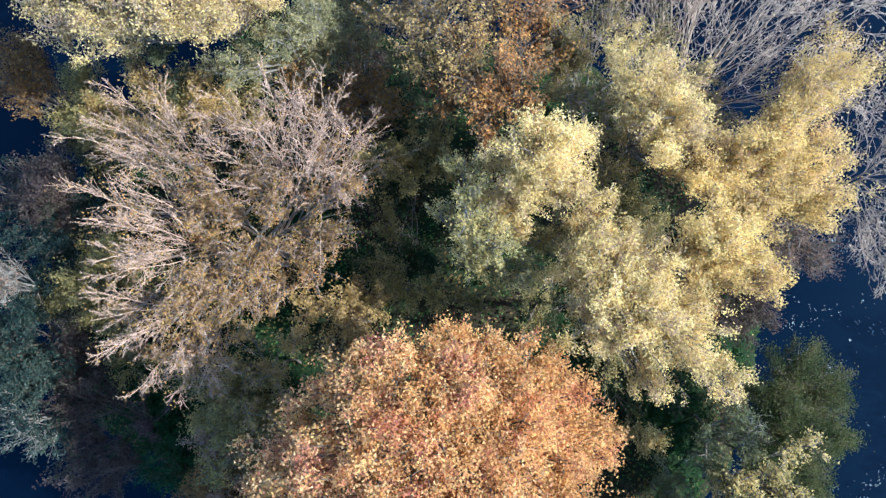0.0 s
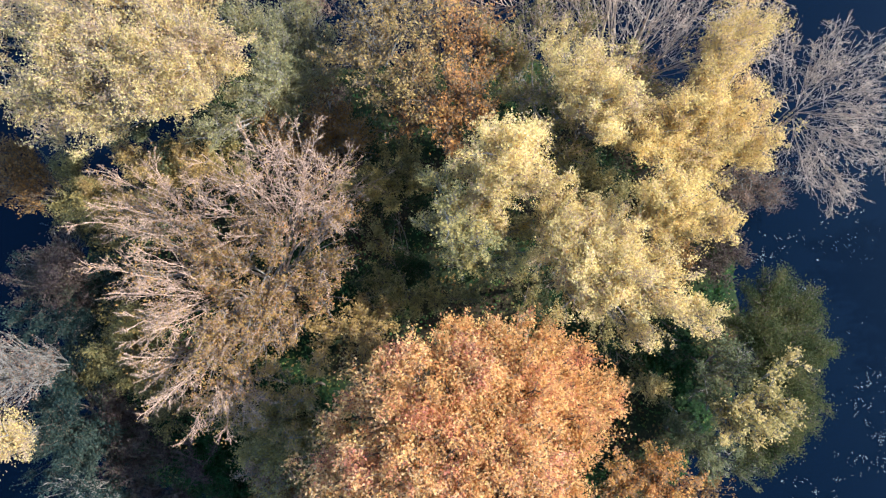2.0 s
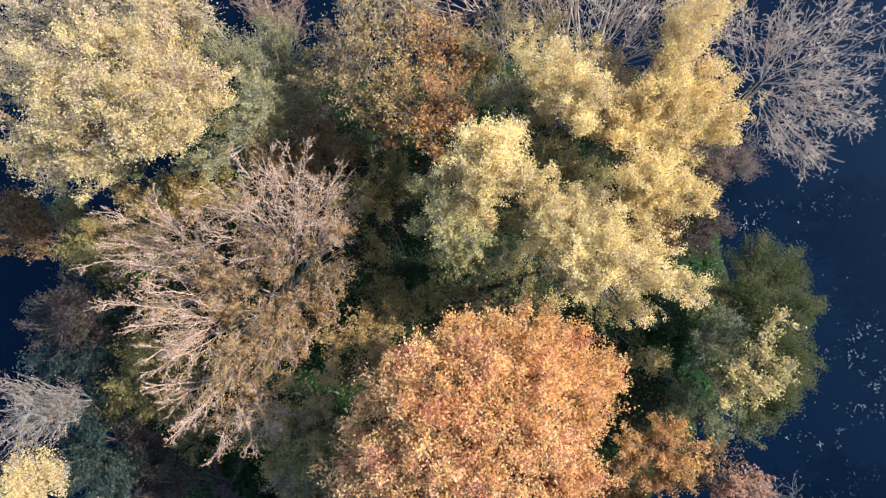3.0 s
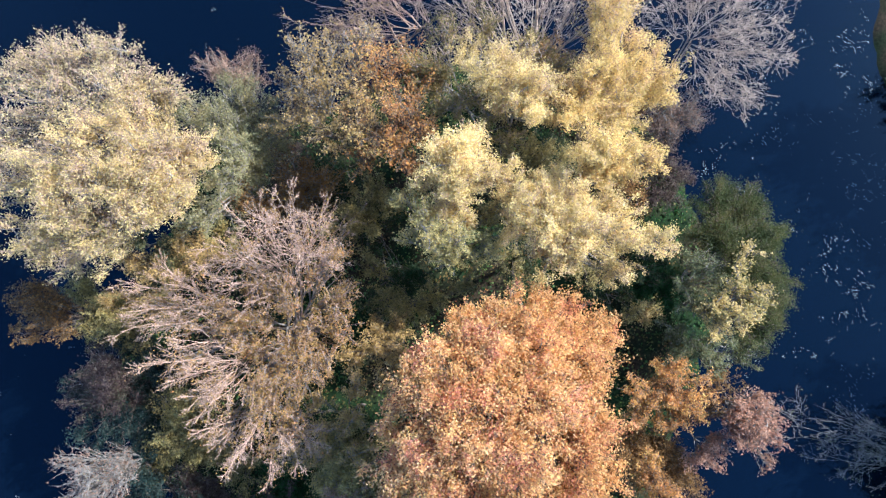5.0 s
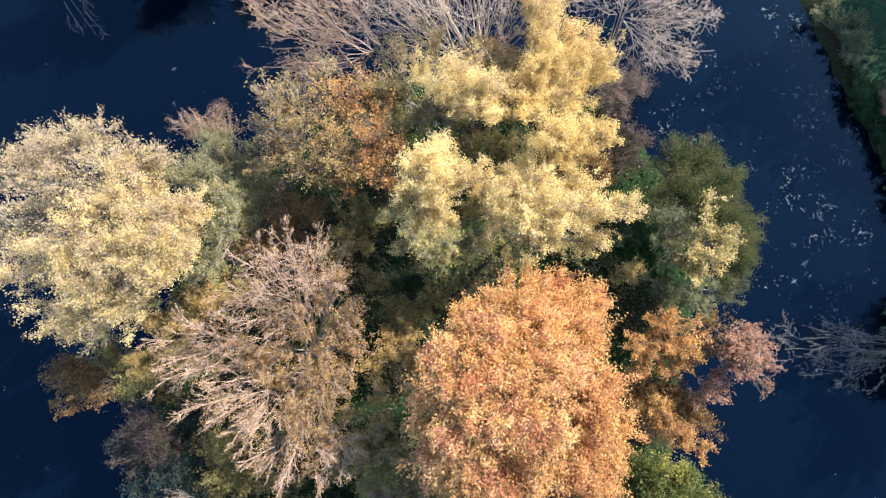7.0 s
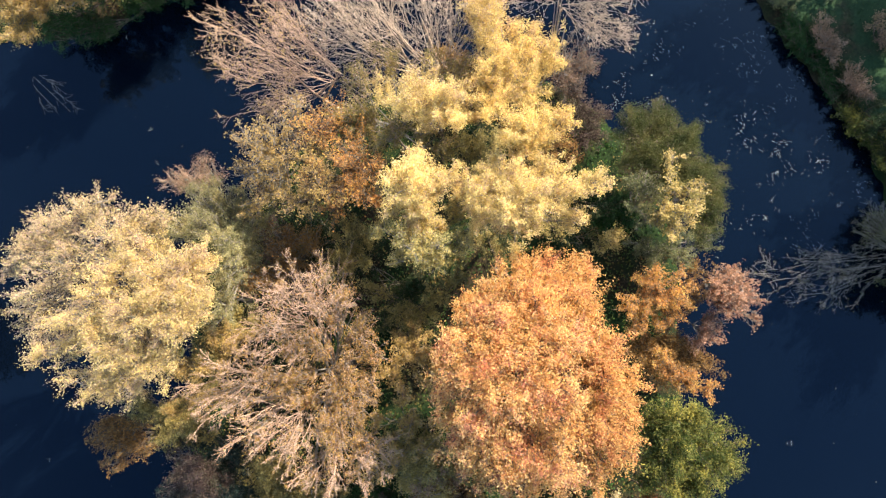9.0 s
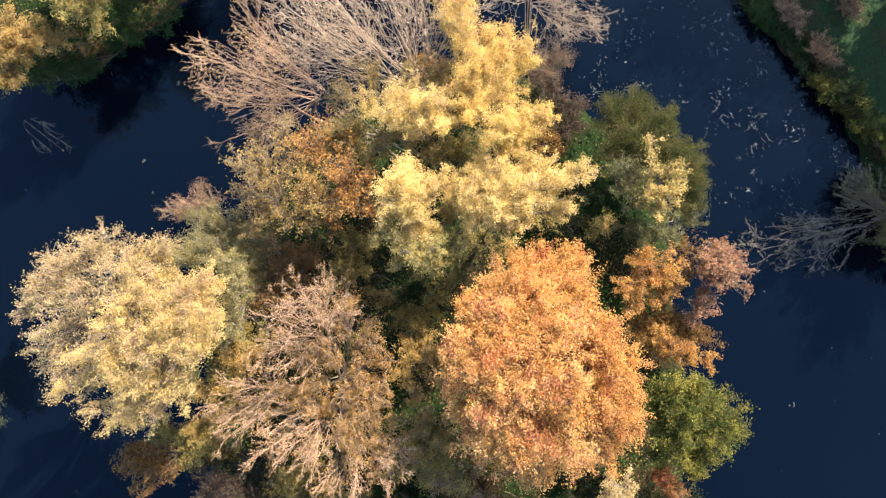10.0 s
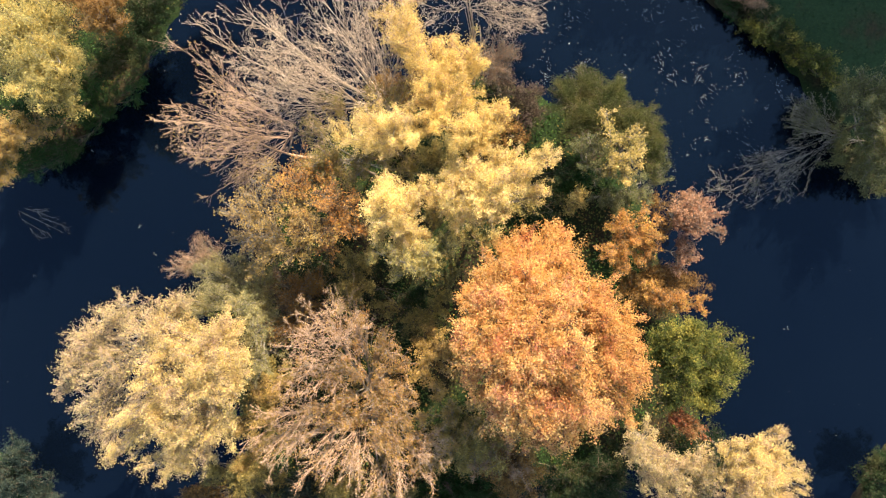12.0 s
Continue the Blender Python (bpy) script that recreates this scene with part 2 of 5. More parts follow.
def ground_height(x, y):
    x, y = np.asarray(x, float), np.asarray(y, float)
    d = inside_distance(ISLAND, x, y)
    for bank in (EAST_BANK, NORTH_BANK, WEST_BANK, SOUTH_BANK):
        d = np.maximum(d, inside_distance(bank, x, y))
    d = np.maximum(d, np.hypot(x, y) - 68.0)
    rough = 0.35 * np.sin(1.7 * x + 0.6 * y) * np.sin(1.3 * y - 0.5 * x) + 0.2 * np.sin(3.9 * x) * np.sin(4.3 * y)
    d = d + rough
    return np.where(d > 0, 0.55 * (1 - np.exp(-np.maximum(d, 0) / 0.8)) + 0.02 * np.clip(d, 0, 15), np.maximum(d * 0.6, -1.6)) + 0.05 * rough


def mesh_from(name, verts, faces, mats, smooth=True):
    """A mesh from arrays of vertices and of faces, which all have the same number of corners."""
    verts, faces = np.asarray(verts, np.float32), np.asarray(faces, np.int32)
    me = bpy.data.meshes.new(name)
    me.vertices.add(len(verts))
    me.vertices.foreach_set("co", verts.ravel())
    k = faces.shape[1]
    me.loops.add(faces.size)
    me.loops.foreach_set("vertex_index", faces.ravel())
    me.polygons.add(len(faces))
    me.polygons.foreach_set("loop_start", np.arange(len(faces), dtype=np.int32) * k)
    if smooth:
        me.polygons.foreach_set("use_smooth", np.ones(len(faces), bool))
    me.update(calc_edges=True)
    me.materials.append(mats)
    return me


def sheet(xs, ys, height):
    gx, gy = np.meshgrid(xs, ys)
    gz = height(gx, gy)
    n, m = len(xs), len(ys)
    i = np.arange(n * m).reshape(m, n)
    faces = np.stack([i[:-1, :-1], i[:-1, 1:], i[1:, 1:], i[1:, :-1]], -1).reshape(-1, 4)
    return np.stack([gx, gy, gz], -1).reshape(-1, 3), faces


near = np.arange(-84, 84.01, 0.7)
far = np.array([100, 140, 220, 400, 800, 1500.0])
axis = np.concatenate([-far[::-1], near, far])
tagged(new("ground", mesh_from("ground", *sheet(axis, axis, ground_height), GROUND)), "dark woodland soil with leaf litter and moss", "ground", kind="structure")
wx = np.linspace(-75, 75, 26)
tagged(new("water", mesh_from("water", *sheet(wx, wx, lambda x, y: 0.0 * x), WATER)), "still dark blue pond water round a wooded island", "water", kind="structure")

# ---- trees ----
rng = np.random.default_rng(7)


def unit(v):
    return v / np.maximum(np.linalg.norm(v, axis=-1, keepdims=True), 1e-9)


def tubes(lines, radii, sides):
    """Tapered tubes along lines (count, points, 3)."""
    n, k, _ = lines.shape
    along = unit(np.gradient(lines, axis=1))
    side = unit(np.cross(along, np.where(np.abs(along[..., 2:]) > 0.9, [1.0, 0, 0], [0, 0, 1.0])))
    other = np.cross(along, side)
    a = np.arange(sides) * 2 * np.pi / sides
    ring = lines[:, :, None] + radii[:, :, None, None] * (side[:, :, None] * np.cos(a)[:, None] + other[:, :, None] * np.sin(a)[:, None])
    i = np.arange(n * k * sides).reshape(n, k, sides)
    j = np.roll(i, -1, axis=2)
    faces = np.stack([i[:, :-1], j[:, :-1], j[:, 1:], i[:, 1:]], -1).reshape(-1, 4)
    return ring.reshape(-1, 3), faces


def spikes(roots, ends, radius):
    """Thin twigs that taper to a point, three triangles each."""
    n = len(roots)
    along = unit(ends - roots)
    side = unit(np.cross(along, np.where(np.abs(along[:, 2:]) > 0.9, [1.0, 0, 0], [0, 0, 1.0])))
    other = np.cross(along, side)
    ring = [roots + radius * (side * math.cos(a) + other * math.sin(a)) for a in (0.0, 2.094, 4.189)]
    i = np.arange(n)[:, None] * 4
    return np.stack(ring + [ends], 1).reshape(-1, 3), np.concatenate([i + [0, 1, 3], i + [1, 2, 3], i + [2, 0, 3]], 1).reshape(-1, 3)


def joined(pieces):
    verts, faces, base = [], [], 0
    for v, f in pieces:
        verts.append(v)
        faces.append(f + base)
        base += len(v)
    return np.concatenate(verts), np.concatenate(faces)


def curve(a, b, bend, k):
    """Lines of k points from a to b, (n, 3) each, bowed by bend (n, 3)."""
    s = np.linspace(0, 1, k)[None, :, None]
    return a[:, None] * (1 - s) + b[:, None] * s + bend[:, None] * (4 * s * (1 - s))


def wander(lines, amount):
    """Bends lines (n, points, 3) at every point, by a share of their length."""
    size = np.linalg.norm(lines[:, -1:] - lines[:, :1], axis=-1, keepdims=True)
    step = rng.normal(0, amount, lines.shape)
    step[:, 0] = 0
    return lines + np.cumsum(step, axis=1) * size


def leaves(centres, size, flat=1.1):
    """Folded, pointed leaves of two triangles each; the small ones are one triangle."""
    n = len(centres)
    length = size * rng.uniform(0.7, 1.3, (n, 1))
    up = unit(rng.normal(size=(n, 3)) + [0, 0, flat])
    a = unit(np.cross(up, rng.normal(size=(n, 3))))
    b = np.cross(up, a)
    wide = length * rng.uniform(0.32, 0.46, (n, 1))
    lift = up * length * 0.12
    if size < 0.125:
        v = np.stack([centres - a * length * 0.5 - b * wide * 0.9, centres - a * length * 0.5 + b * wide * 0.9, centres + a * length * 0.55], 1)
        return v.reshape(-1, 3), np.arange(3 * n).reshape(-1, 3)
    v = np.stack([centres - a * length / 2, centres + b * wide + lift, centres + a * length / 2, centres - b * wide + lift], 1)
    i = np.arange(n)[:, None] * 4
    f = np.concatenate([i + [0, 1, 2], i + [0, 2, 3]], 1).reshape(-1, 3)
    return v.reshape(-1, 3), f


def part(name, data, mat, parent, label="", kind=""):
    ob = new(name, mesh_from(name, *data, mat))
    ob.parent = parent
    return tagged(ob, label, kind=kind)


def crowned_limb(start, centre, radius, leaf, lai, thick, twiggy, spread=0.095):
    """A limb from the trunk into one clump of the crown: its wood, its twigs and its leaves."""
    start, centre = np.array(start, float), np.array(centre, float)
    reach = np.linalg.norm(centre - start)
    wood = curve(start[None], centre[None], np.array([[0, 0, -0.12 * reach]]) + rng.normal(0, 0.06 * reach, (1, 3)), 9)
    limb = tubes(wood, np.linspace(thick, 0.03, 9)[None], 6)
    n = max(10, int(8 * radius ** 1.5 * twiggy))
    way = unit(rng.normal(size=(n, 3)) + [0, 0, 0.35])
    lobes = unit(rng.normal(size=(7, 3)) + [0, 0, 0.3])
    stretch = np.array([*rng.uniform(0.82, 1.2, 2), 0.8])
    bump = 0.78 + 0.46 * np.max(way @ lobes.T, axis=1, keepdims=True) ** 4
    tips = centre + way * radius * bump * rng.uniform(0.35, 1.0, (n, 1)) ** 0.5 * stretch
    at = rng.integers(3, 9, n)
    subs = curve(wood[0, at], tips, rng.normal(0, 0.10 * radius, (n, 3)) + [0, 0, -0.08 * radius], 4)
    sub_wood = tubes(subs[:, [0, 2, 3]], np.linspace(0.028, 0.012, 3)[None].repeat(n, 0), 3)
    m = 10 * n
    own = np.repeat(np.arange(n), 10)
    along = rng.uniform(0.9, 3.0, m)
    lo = np.minimum(along.astype(int), 2)
    w = (along - lo)[:, None]
    root = subs[own, lo] * (1 - w) + subs[own, lo + 1] * w
    heading = unit(unit(subs[own, 3] - subs[own, 1]) * 1.1 + rng.normal(0, 0.55, (m, 3)) + [0, 0, 0.40])
    ends = root + heading * rng.uniform(0.25, 0.65, (m, 1)) * radius ** 0.7
    twig_wood = spikes(root, ends, 0.012)
    count = int(lai * math.pi * radius ** 2 / (0.38 * leaf ** 2))
    pick = (m * rng.uniform(0, 1, count) ** 1.25).astype(int)
    s = rng.uniform(0.1, 1.1, (count, 1))
    spots = root[pick] * (1 - s) + ends[pick] * s + rng.normal(0, spread * radius ** 0.5, (count, 3))
    return joined([limb, sub_wood]), twig_wood, leaves(spots, leaf) if count else None


def fan_limb(start, tip, thick, leaf, lai, rich=1.0, crooked=1.0):
    """A bare limb that branches three times at narrow angles, all reaching up and out."""
    start, tip = np.array(start, float)[None], np.array(tip, float)[None]
    reach = np.linalg.norm(tip - start)
    line = curve(start, tip, np.array([[0, 0, -0.10 * reach]]) + rng.normal(0, 0.03 * reach, (1, 3)), 9)
    line = wander(line, 0.011 * crooked)
    pieces, fine = [tubes(line, np.linspace(thick, 0.012, 9)[None], 6)], []
    lines, length = line, reach
    for level, (count, wide, share, k) in enumerate(((int(7 * rich), 0.36 * crooked, 0.70, 9), (7, 0.46 * crooked, 0.52, 5), (6, 0.60, 0.50, 2))):
        n = len(lines) * count
        own = np.repeat(np.arange(len(lines)), count)
        last = lines.shape[1] - 1
        f = rng.uniform(0.08 if level == 0 else 0.25, 0.95, n)
        lo = np.minimum((f * last).astype(int), last - 1)
        w = (f * last - lo)[:, None]
        root = lines[own, lo] * (1 - w) + lines[own, lo + 1] * w
        ahead = unit(lines[own, lo + 1] - lines[own, lo])
        heading = unit(ahead + rng.normal(0, wide, (n, 3)) + [0, 0, 0.10])
        size = length * share * (1.05 - 0.80 * f[:, None]) * rng.uniform(0.6, 1.2, (n, 1))
        lines = curve(root, root + heading * size, rng.normal(0, 0.06, (n, 3)) * size, k)
        if k > 2:
            lines = wander(lines, 0.012 * crooked)
        thick = (min(thick * 0.5, 0.013), 0.008, 0.006)[level]
        if level < 2:
            (pieces if level == 0 else fine).append(tubes(lines, np.linspace(thick, 0.005, k)[None].repeat(n, 0), 4 if level == 0 else 3))
        length = float(size.mean())
    tips = spikes(lines[:, 0], lines[:, 1], 0.008)
    ends = lines[:, -1]
    count = int(lai * len(ends))
    pick = rng.integers(0, len(ends), count)
    spots = ends[pick] + rng.normal(0, 0.15, (count, 3))
    return joined(pieces), joined(fine), tips, leaves(spots, leaf) if count else None


def between(clumps, fill):
    """Smaller, slightly lower masses where two neighbouring clumps of a crown meet."""
    more = []
    for i, a in enumerate(clumps):
        for b in clumps[:i]:
            gap = math.dist(a[:3], b[:3])
            if gap < fill * (a[3] + b[3]):
                m = [(p + q) / 2 for p, q in zip(a, b)]
                if all(math.dist(m[:3], c[:3]) > 0.55 * c[3] for c in more):
                    more.append((m[0], m[1], m[2] - 0.12 * m[3], m[3] * 0.85))
    return more


def tree(name, label, category, clumps, leaf_mat, bark, leaf=0.12, lai=2.0, base=None, fans=(), thick=0.16, twiggy=0.8, fan_lai=0.0, group="", stems=1, rich=1.0, crooked=1.0, extra=1, fill=0.85, spread=0.095, fill_lai=0.45, turned=None):
    """A tree or shrub. clumps: (x, y, z, radius) of the leafy masses of its crown; fans: roots and tips of bare limbs;
    turned: the leaves of its north-western side, which have turned further."""
    own = len(clumps)
    clumps = list(clumps) + between(clumps, fill)
    pts = np.array([c[:3] for c in clumps] + [f[3:6] for f in fans], float)
    if base is None:
        base = (pts[:, 0].mean(), pts[:, 1].mean())
    for r, a in [(0.0, 0.0)] + [(0.5 * i, 0.5 * j) for i in range(1, 14) for j in range(13)]:
        spot = (base[0] + r * math.cos(a), base[1] + r * math.sin(a))
        if float(ground_height(*spot)) > 0.3:
            base = spot
            break
    foot = np.array([base[0], base[1], float(ground_height(base[0], base[1])) - 0.05])
    top = float(pts[:, 2].max())
    ob = tagged(new(name), label, category, group)
    ob.location = foot
    head = np.array([pts[:, 0].mean() * 0.5 + foot[0] * 0.5, pts[:, 1].mean() * 0.5 + foot[1] * 0.5, foot[2] + 0.58 * (top - foot[2])]) - foot
    stem_lines = []
    for i in range(stems):
        a = 2 * math.pi * i / stems
        off = np.array([math.cos(a), math.sin(a), 0]) * (0.45 if stems > 1 else 0.0)
        line = curve(off[None], (head + off * 2.5)[None], rng.normal(0, 0.25, (1, 3)) * [1, 1, 0.2], 10)
        stem_lines.append(line[0])
        r = np.linspace(thick * 1.25, thick * 0.3, 10)
        r[0] *= 1.5
        r[-1] = 0.012
        part("trunk", tubes(line, r[None], 9), bark if fans else BARK_DARK, ob)
    for nth, (x, y, z, radius) in enumerate(clumps):
        c = np.array([x, y, z]) - foot
        line = min(stem_lines, key=lambda l: np.linalg.norm(l[5] - c))
        k = int(np.clip(9 * (c[2] - 0.55 * np.hypot(*(c[:2] - line[5, :2]))) / max(head[2], 0.5), 2, 9))
        wood, twigs, foliage = crowned_limb(line[k], c, radius, leaf, lai if nth < own else lai * fill_lai, thick * 0.5, twiggy, spread)
        limb = part("limb", wood, BARK_DARK if bark is BARK_DARK else BARK_GREY, ob)
        part("twig_spray", twigs, bark, limb, kind="stuff")
        if foliage is not None:
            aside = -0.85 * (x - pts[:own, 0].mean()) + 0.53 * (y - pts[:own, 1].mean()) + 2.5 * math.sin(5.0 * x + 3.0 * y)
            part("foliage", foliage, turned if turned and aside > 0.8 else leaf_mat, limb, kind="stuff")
    beside = [(*f[:3], *(np.array(f[3:]) + rng.normal(0, 0.085, 3) * math.dist(f[:3], f[3:]))) for f in fans for _ in range(extra)]
    for x0, y0, z0, x1, y1, z1 in list(fans) + beside:
        a, b = np.array([x0, y0, z0]) - foot, np.array([x1, y1, z1]) - foot
        line = min(stem_lines, key=lambda l: np.linalg.norm(l[4] - a))
        k = int(np.clip(9 * (a[2] - 0.6 * np.hypot(*(a[:2] - line[4, :2]))) / max(head[2], 0.5), 1, 9))
        wood, sprays, tips, foliage = fan_limb(a, b, thick * 0.21, leaf, fan_lai, rich, crooked)
        link = tubes(curve(line[k][None], a[None], np.array([[0, 0, -0.08 * np.linalg.norm(a - line[k])]]), 6), np.linspace(thick * 0.34, thick * 0.21, 6)[None], 6)
        limb = part("limb", joined([link, wood]), bark, ob)
        part("branch_spray", sprays, bark, limb, kind="stuff")
        part("twig_spray", tips, bark, limb, kind="stuff")
        if foliage is not None:
            part("foliage", foliage, leaf_mat, limb, kind="stuff")
    return ob

# yellow tree at the island's western end, and the greyer ones round it
tree("tree", "broad pale yellow birch-like tree with thinning leaves", "tree", [(-8.5, 11.6, 17.5, 1.38), (-7.8, 13.4, 17.0, 1.26), (-9.5, 10.9, 16.5, 0.94), (-9.5, 13.6, 17.5, 1.51), (-9.5, 15.8, 17.0, 1.39), (-11.1, 11.2, 17.0, 1.33), (-11.7, 13.1, 17.5, 1.51), (-12.1, 15.5, 17.5, 1.51), (-14.5, 15.4, 16.5, 1.48), (-14.4, 12.9, 16.5, 1.48), (-13.4, 11.0, 16.0, 1.30), (-17.2, 16.5, 15.0, 1.19), (-17.1, 13.9, 15.5, 1.31), (-16.3, 11.9, 15.0, 1.19), (-15.6, 17.4, 15.5, 1.24), (-7.2, 12.8, 15.5, 0.90), (-8.3, 16.6, 15.5, 1.24), (-10.0, 12.3, 17.5, 1.11)], CREAM, BARK_PINK, leaf=0.076, spread=0.10, fill=1.0, fill_lai=0.6, lai=1.58, twiggy=1.5, stems=2, thick=0.13)
tree("tree", "pale tree with pinkish grey twigs and few leaves", "tree", [(-12.5, 21.8, 14.5, 1.35), (-14.2, 21.9, 14.5, 1.21), (-10.4, 21.1, 14.5, 1.35), (-8.7, 19.8, 15.0, 1.19), (-8.1, 17.6, 15.5, 1.17), (-12.5, 19.0, 16.0, 1.50), (-14.9, 19.4, 15.5, 1.31), (-15.7, 22.5, 14.0, 0.79), (-9.9, 17.6, 16.5, 1.35), (-12.3, 23.2, 13.5, 0.87), (-16.7, 19.8, 14.5, 0.99), (-7.1, 16.5, 15.0, 1.05), (-17.5, 18.4, 14.0, 1.00)], BLUSH, BARK_PINK, leaf=0.085, lai=0.95, twiggy=2.6, thick=0.18)
tree("shrub", "thin rust-tipped shrub at the water's edge", "shrub", [(-5.2, 20.4, 7.0, 1.52), (-6.5, 20.8, 7.5, 1.17), (-4.4, 19.5, 7.0, 1.01)], DUSKY, BARK_PINK, leaf=0.085, lai=0.6, twiggy=2.2, thick=0.08)
tree("tree", "grey-green willow-like tree beside the yellow one", "tree", [(-6.8, 16.3, 9.0, 1.69), (-6.8, 14.0, 9.0, 1.53), (-5.1, 14.1, 8.0, 1.32), (-4.5, 16.2, 8.0, 1.24), (-5.5, 17.7, 9.0, 1.45), (-7.3, 12.8, 8.0, 1.24), (-9.6, 11.9, 8.0, 1.24), (-8.1, 17.5, 10.0, 1.42), (-7.9, 11.9, 13.0, 1.10), (-9.5, 11.1, 12.5, 1.04), (-6.9, 12.8, 13.0, 1.03), (-6.4, 14.0, 12.0, 0.98), (-10.9, 11.1, 11.5, 0.91)], SHADED_SAGE, BARK_GREY, leaf=0.085, lai=1.4, twiggy=1.6, thick=0.1)
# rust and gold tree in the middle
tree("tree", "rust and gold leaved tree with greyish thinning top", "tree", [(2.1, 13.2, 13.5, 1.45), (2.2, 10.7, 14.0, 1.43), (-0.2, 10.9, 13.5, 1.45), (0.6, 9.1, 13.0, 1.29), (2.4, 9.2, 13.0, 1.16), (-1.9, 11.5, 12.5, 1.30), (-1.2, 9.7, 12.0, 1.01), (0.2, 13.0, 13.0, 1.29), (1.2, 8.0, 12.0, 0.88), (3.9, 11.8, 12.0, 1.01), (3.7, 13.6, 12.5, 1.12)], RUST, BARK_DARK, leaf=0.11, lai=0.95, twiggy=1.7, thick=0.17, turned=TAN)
tree("tree", "dull brown thinning tree beside the rust one", "tree", [(-0.8, 16.5, 12.0, 1.32), (-1.2, 14.6, 12.0, 1.32), (0.8, 15.7, 12.0, 1.20), (-2.7, 15.7, 11.0, 1.17), (-4.4, 14.5, 10.0, 0.93), (2.6, 15.5, 12.0, 1.07), (-3.0, 13.8, 11.0, 1.10), (-1.4, 13.0, 12.5, 0.92), (-2.7, 13.3, 11.5, 0.87)], TAN, BARK_GREY, leaf=0.10, lai=0.6, twiggy=1.8, thick=0.12)
# the pale yellow group
tree("tree", "pale yellow tree with olive shaded side", "tree", [(6.6, 9.6, 15.0, 1.44), (7.7, 7.6, 15.5, 1.36), (8.3, 9.7, 14.0, 1.25), (9.0, 7.6, 14.0, 0.95), (7.4, 6.7, 15.0, 1.04), (6.5, 11.8, 13.0, 1.04), (6.6, 8.0, 14.5, 1.00), (8.9, 6.2, 13.5, 0.84)], YELLOW, BARK_PINK, twiggy=1.35, leaf=0.076, spread=0.10, fill=1.0, fill_lai=0.6, lai=1.84, thick=0.14)
tree("tree", "half-bare olive tree with pinkish twigs beside the yellow ones", "tree", [(6.6, 14.0, 11.0, 1.17), (4.3, 9.6, 12.5, 1.12), (5.9, 8.0, 13.0, 0.98), (5.1, 12.3, 11.5, 1.09), (10.1, 10.5, 11.5, 1.15), (8.9, 13.6, 10.5, 1.18), (3.8, 11.4, 11.0, 1.17), (6.2, 6.5, 11.5, 1.09), (5.9, 9.5, 12.0, 1.07), (11.8, 9.3, 10.0, 1.13), (4.4, 12.4, 12.0, 1.05), (3.6, 13.1, 12.0, 0.90)], OLIVE, BARK_PINK, twiggy=2.0, leaf=0.09, lai=1.0, thick=0.12)
tree("tree", "golden yellow slender tree by the bare trees", "tree", [(13.3, 9.4, 14.0, 1.72), (12.9, 7.4, 14.0, 1.55), (14.3, 5.8, 13.0, 1.47), (14.3, 4.5, 13.0, 1.04), (11.7, 5.3, 13.5, 1.57), (11.0, 6.8, 14.0, 1.43), (9.5, 5.6, 14.0, 1.25), (15.1, 10.6, 13.0, 1.53), (11.5, 4.0, 13.0, 1.10)], GOLD, BARK_PINK, twiggy=1.5, leaf=0.076, spread=0.10, fill=1.0, fill_lai=0.6, lai=1.75, thick=0.14)
tree("tree", "bright golden yellow tree with spreading clumps", "tree", [(9.5, 3.2, 15.5, 1.36), (10.7, 2.3, 15.0, 1.04), (11.4, 1.5, 14.5, 0.64), (8.5, 3.5, 15.5, 1.19), (8.4, 2.5, 14.5, 1.11), (10.2, 1.8, 13.5, 0.72)], GOLD, BARK_PINK, twiggy=1.35, leaf=0.076, spread=0.10, fill=1.0, fill_lai=0.6, lai=2.08, thick=0.13)
tree("tree", "pale yellow rounded tree beside dark gaps", "tree", [(3.3, 6.6, 16.0, 1.29), (2.2, 6.3, 16.0, 1.17), (3.7, 5.3, 15.5, 1.25), (2.3, 5.0, 15.5, 1.19), (1.1, 4.6, 14.5, 0.94), (1.9, 3.8, 14.0, 0.83), (1.5, 6.6, 14.0, 0.83), (4.5, 6.7, 15.0, 0.98), (4.9, 4.9, 14.5, 0.88)], YELLOW, BARK_PINK, twiggy=1.35, leaf=0.076, spread=0.10, fill=1.0, fill_lai=0.6, lai=1.91, thick=0.13)
tree("tree", "grey-green half bare tree under the yellow ones", "tree", [(0.1, 4.2, 15.5, 1.02), (1.2, 2.9, 15.0, 1.10), (2.2, 1.8, 13.5, 0.91), (0.4, 5.1, 15.5, 0.79), (0.4, 2.2, 13.0, 0.86), (3.0, 2.3, 14.0, 0.83), (0.1, 6.3, 14.5, 0.76), (3.8, 3.3, 13.0, 0.86), (0.0, 3.1, 13.5, 0.91), (-0.9, 4.5, 14.0, 0.71)], SAGE, BARK_GREY, leaf=0.085, lai=1.4, twiggy=1.8, thick=0.1)
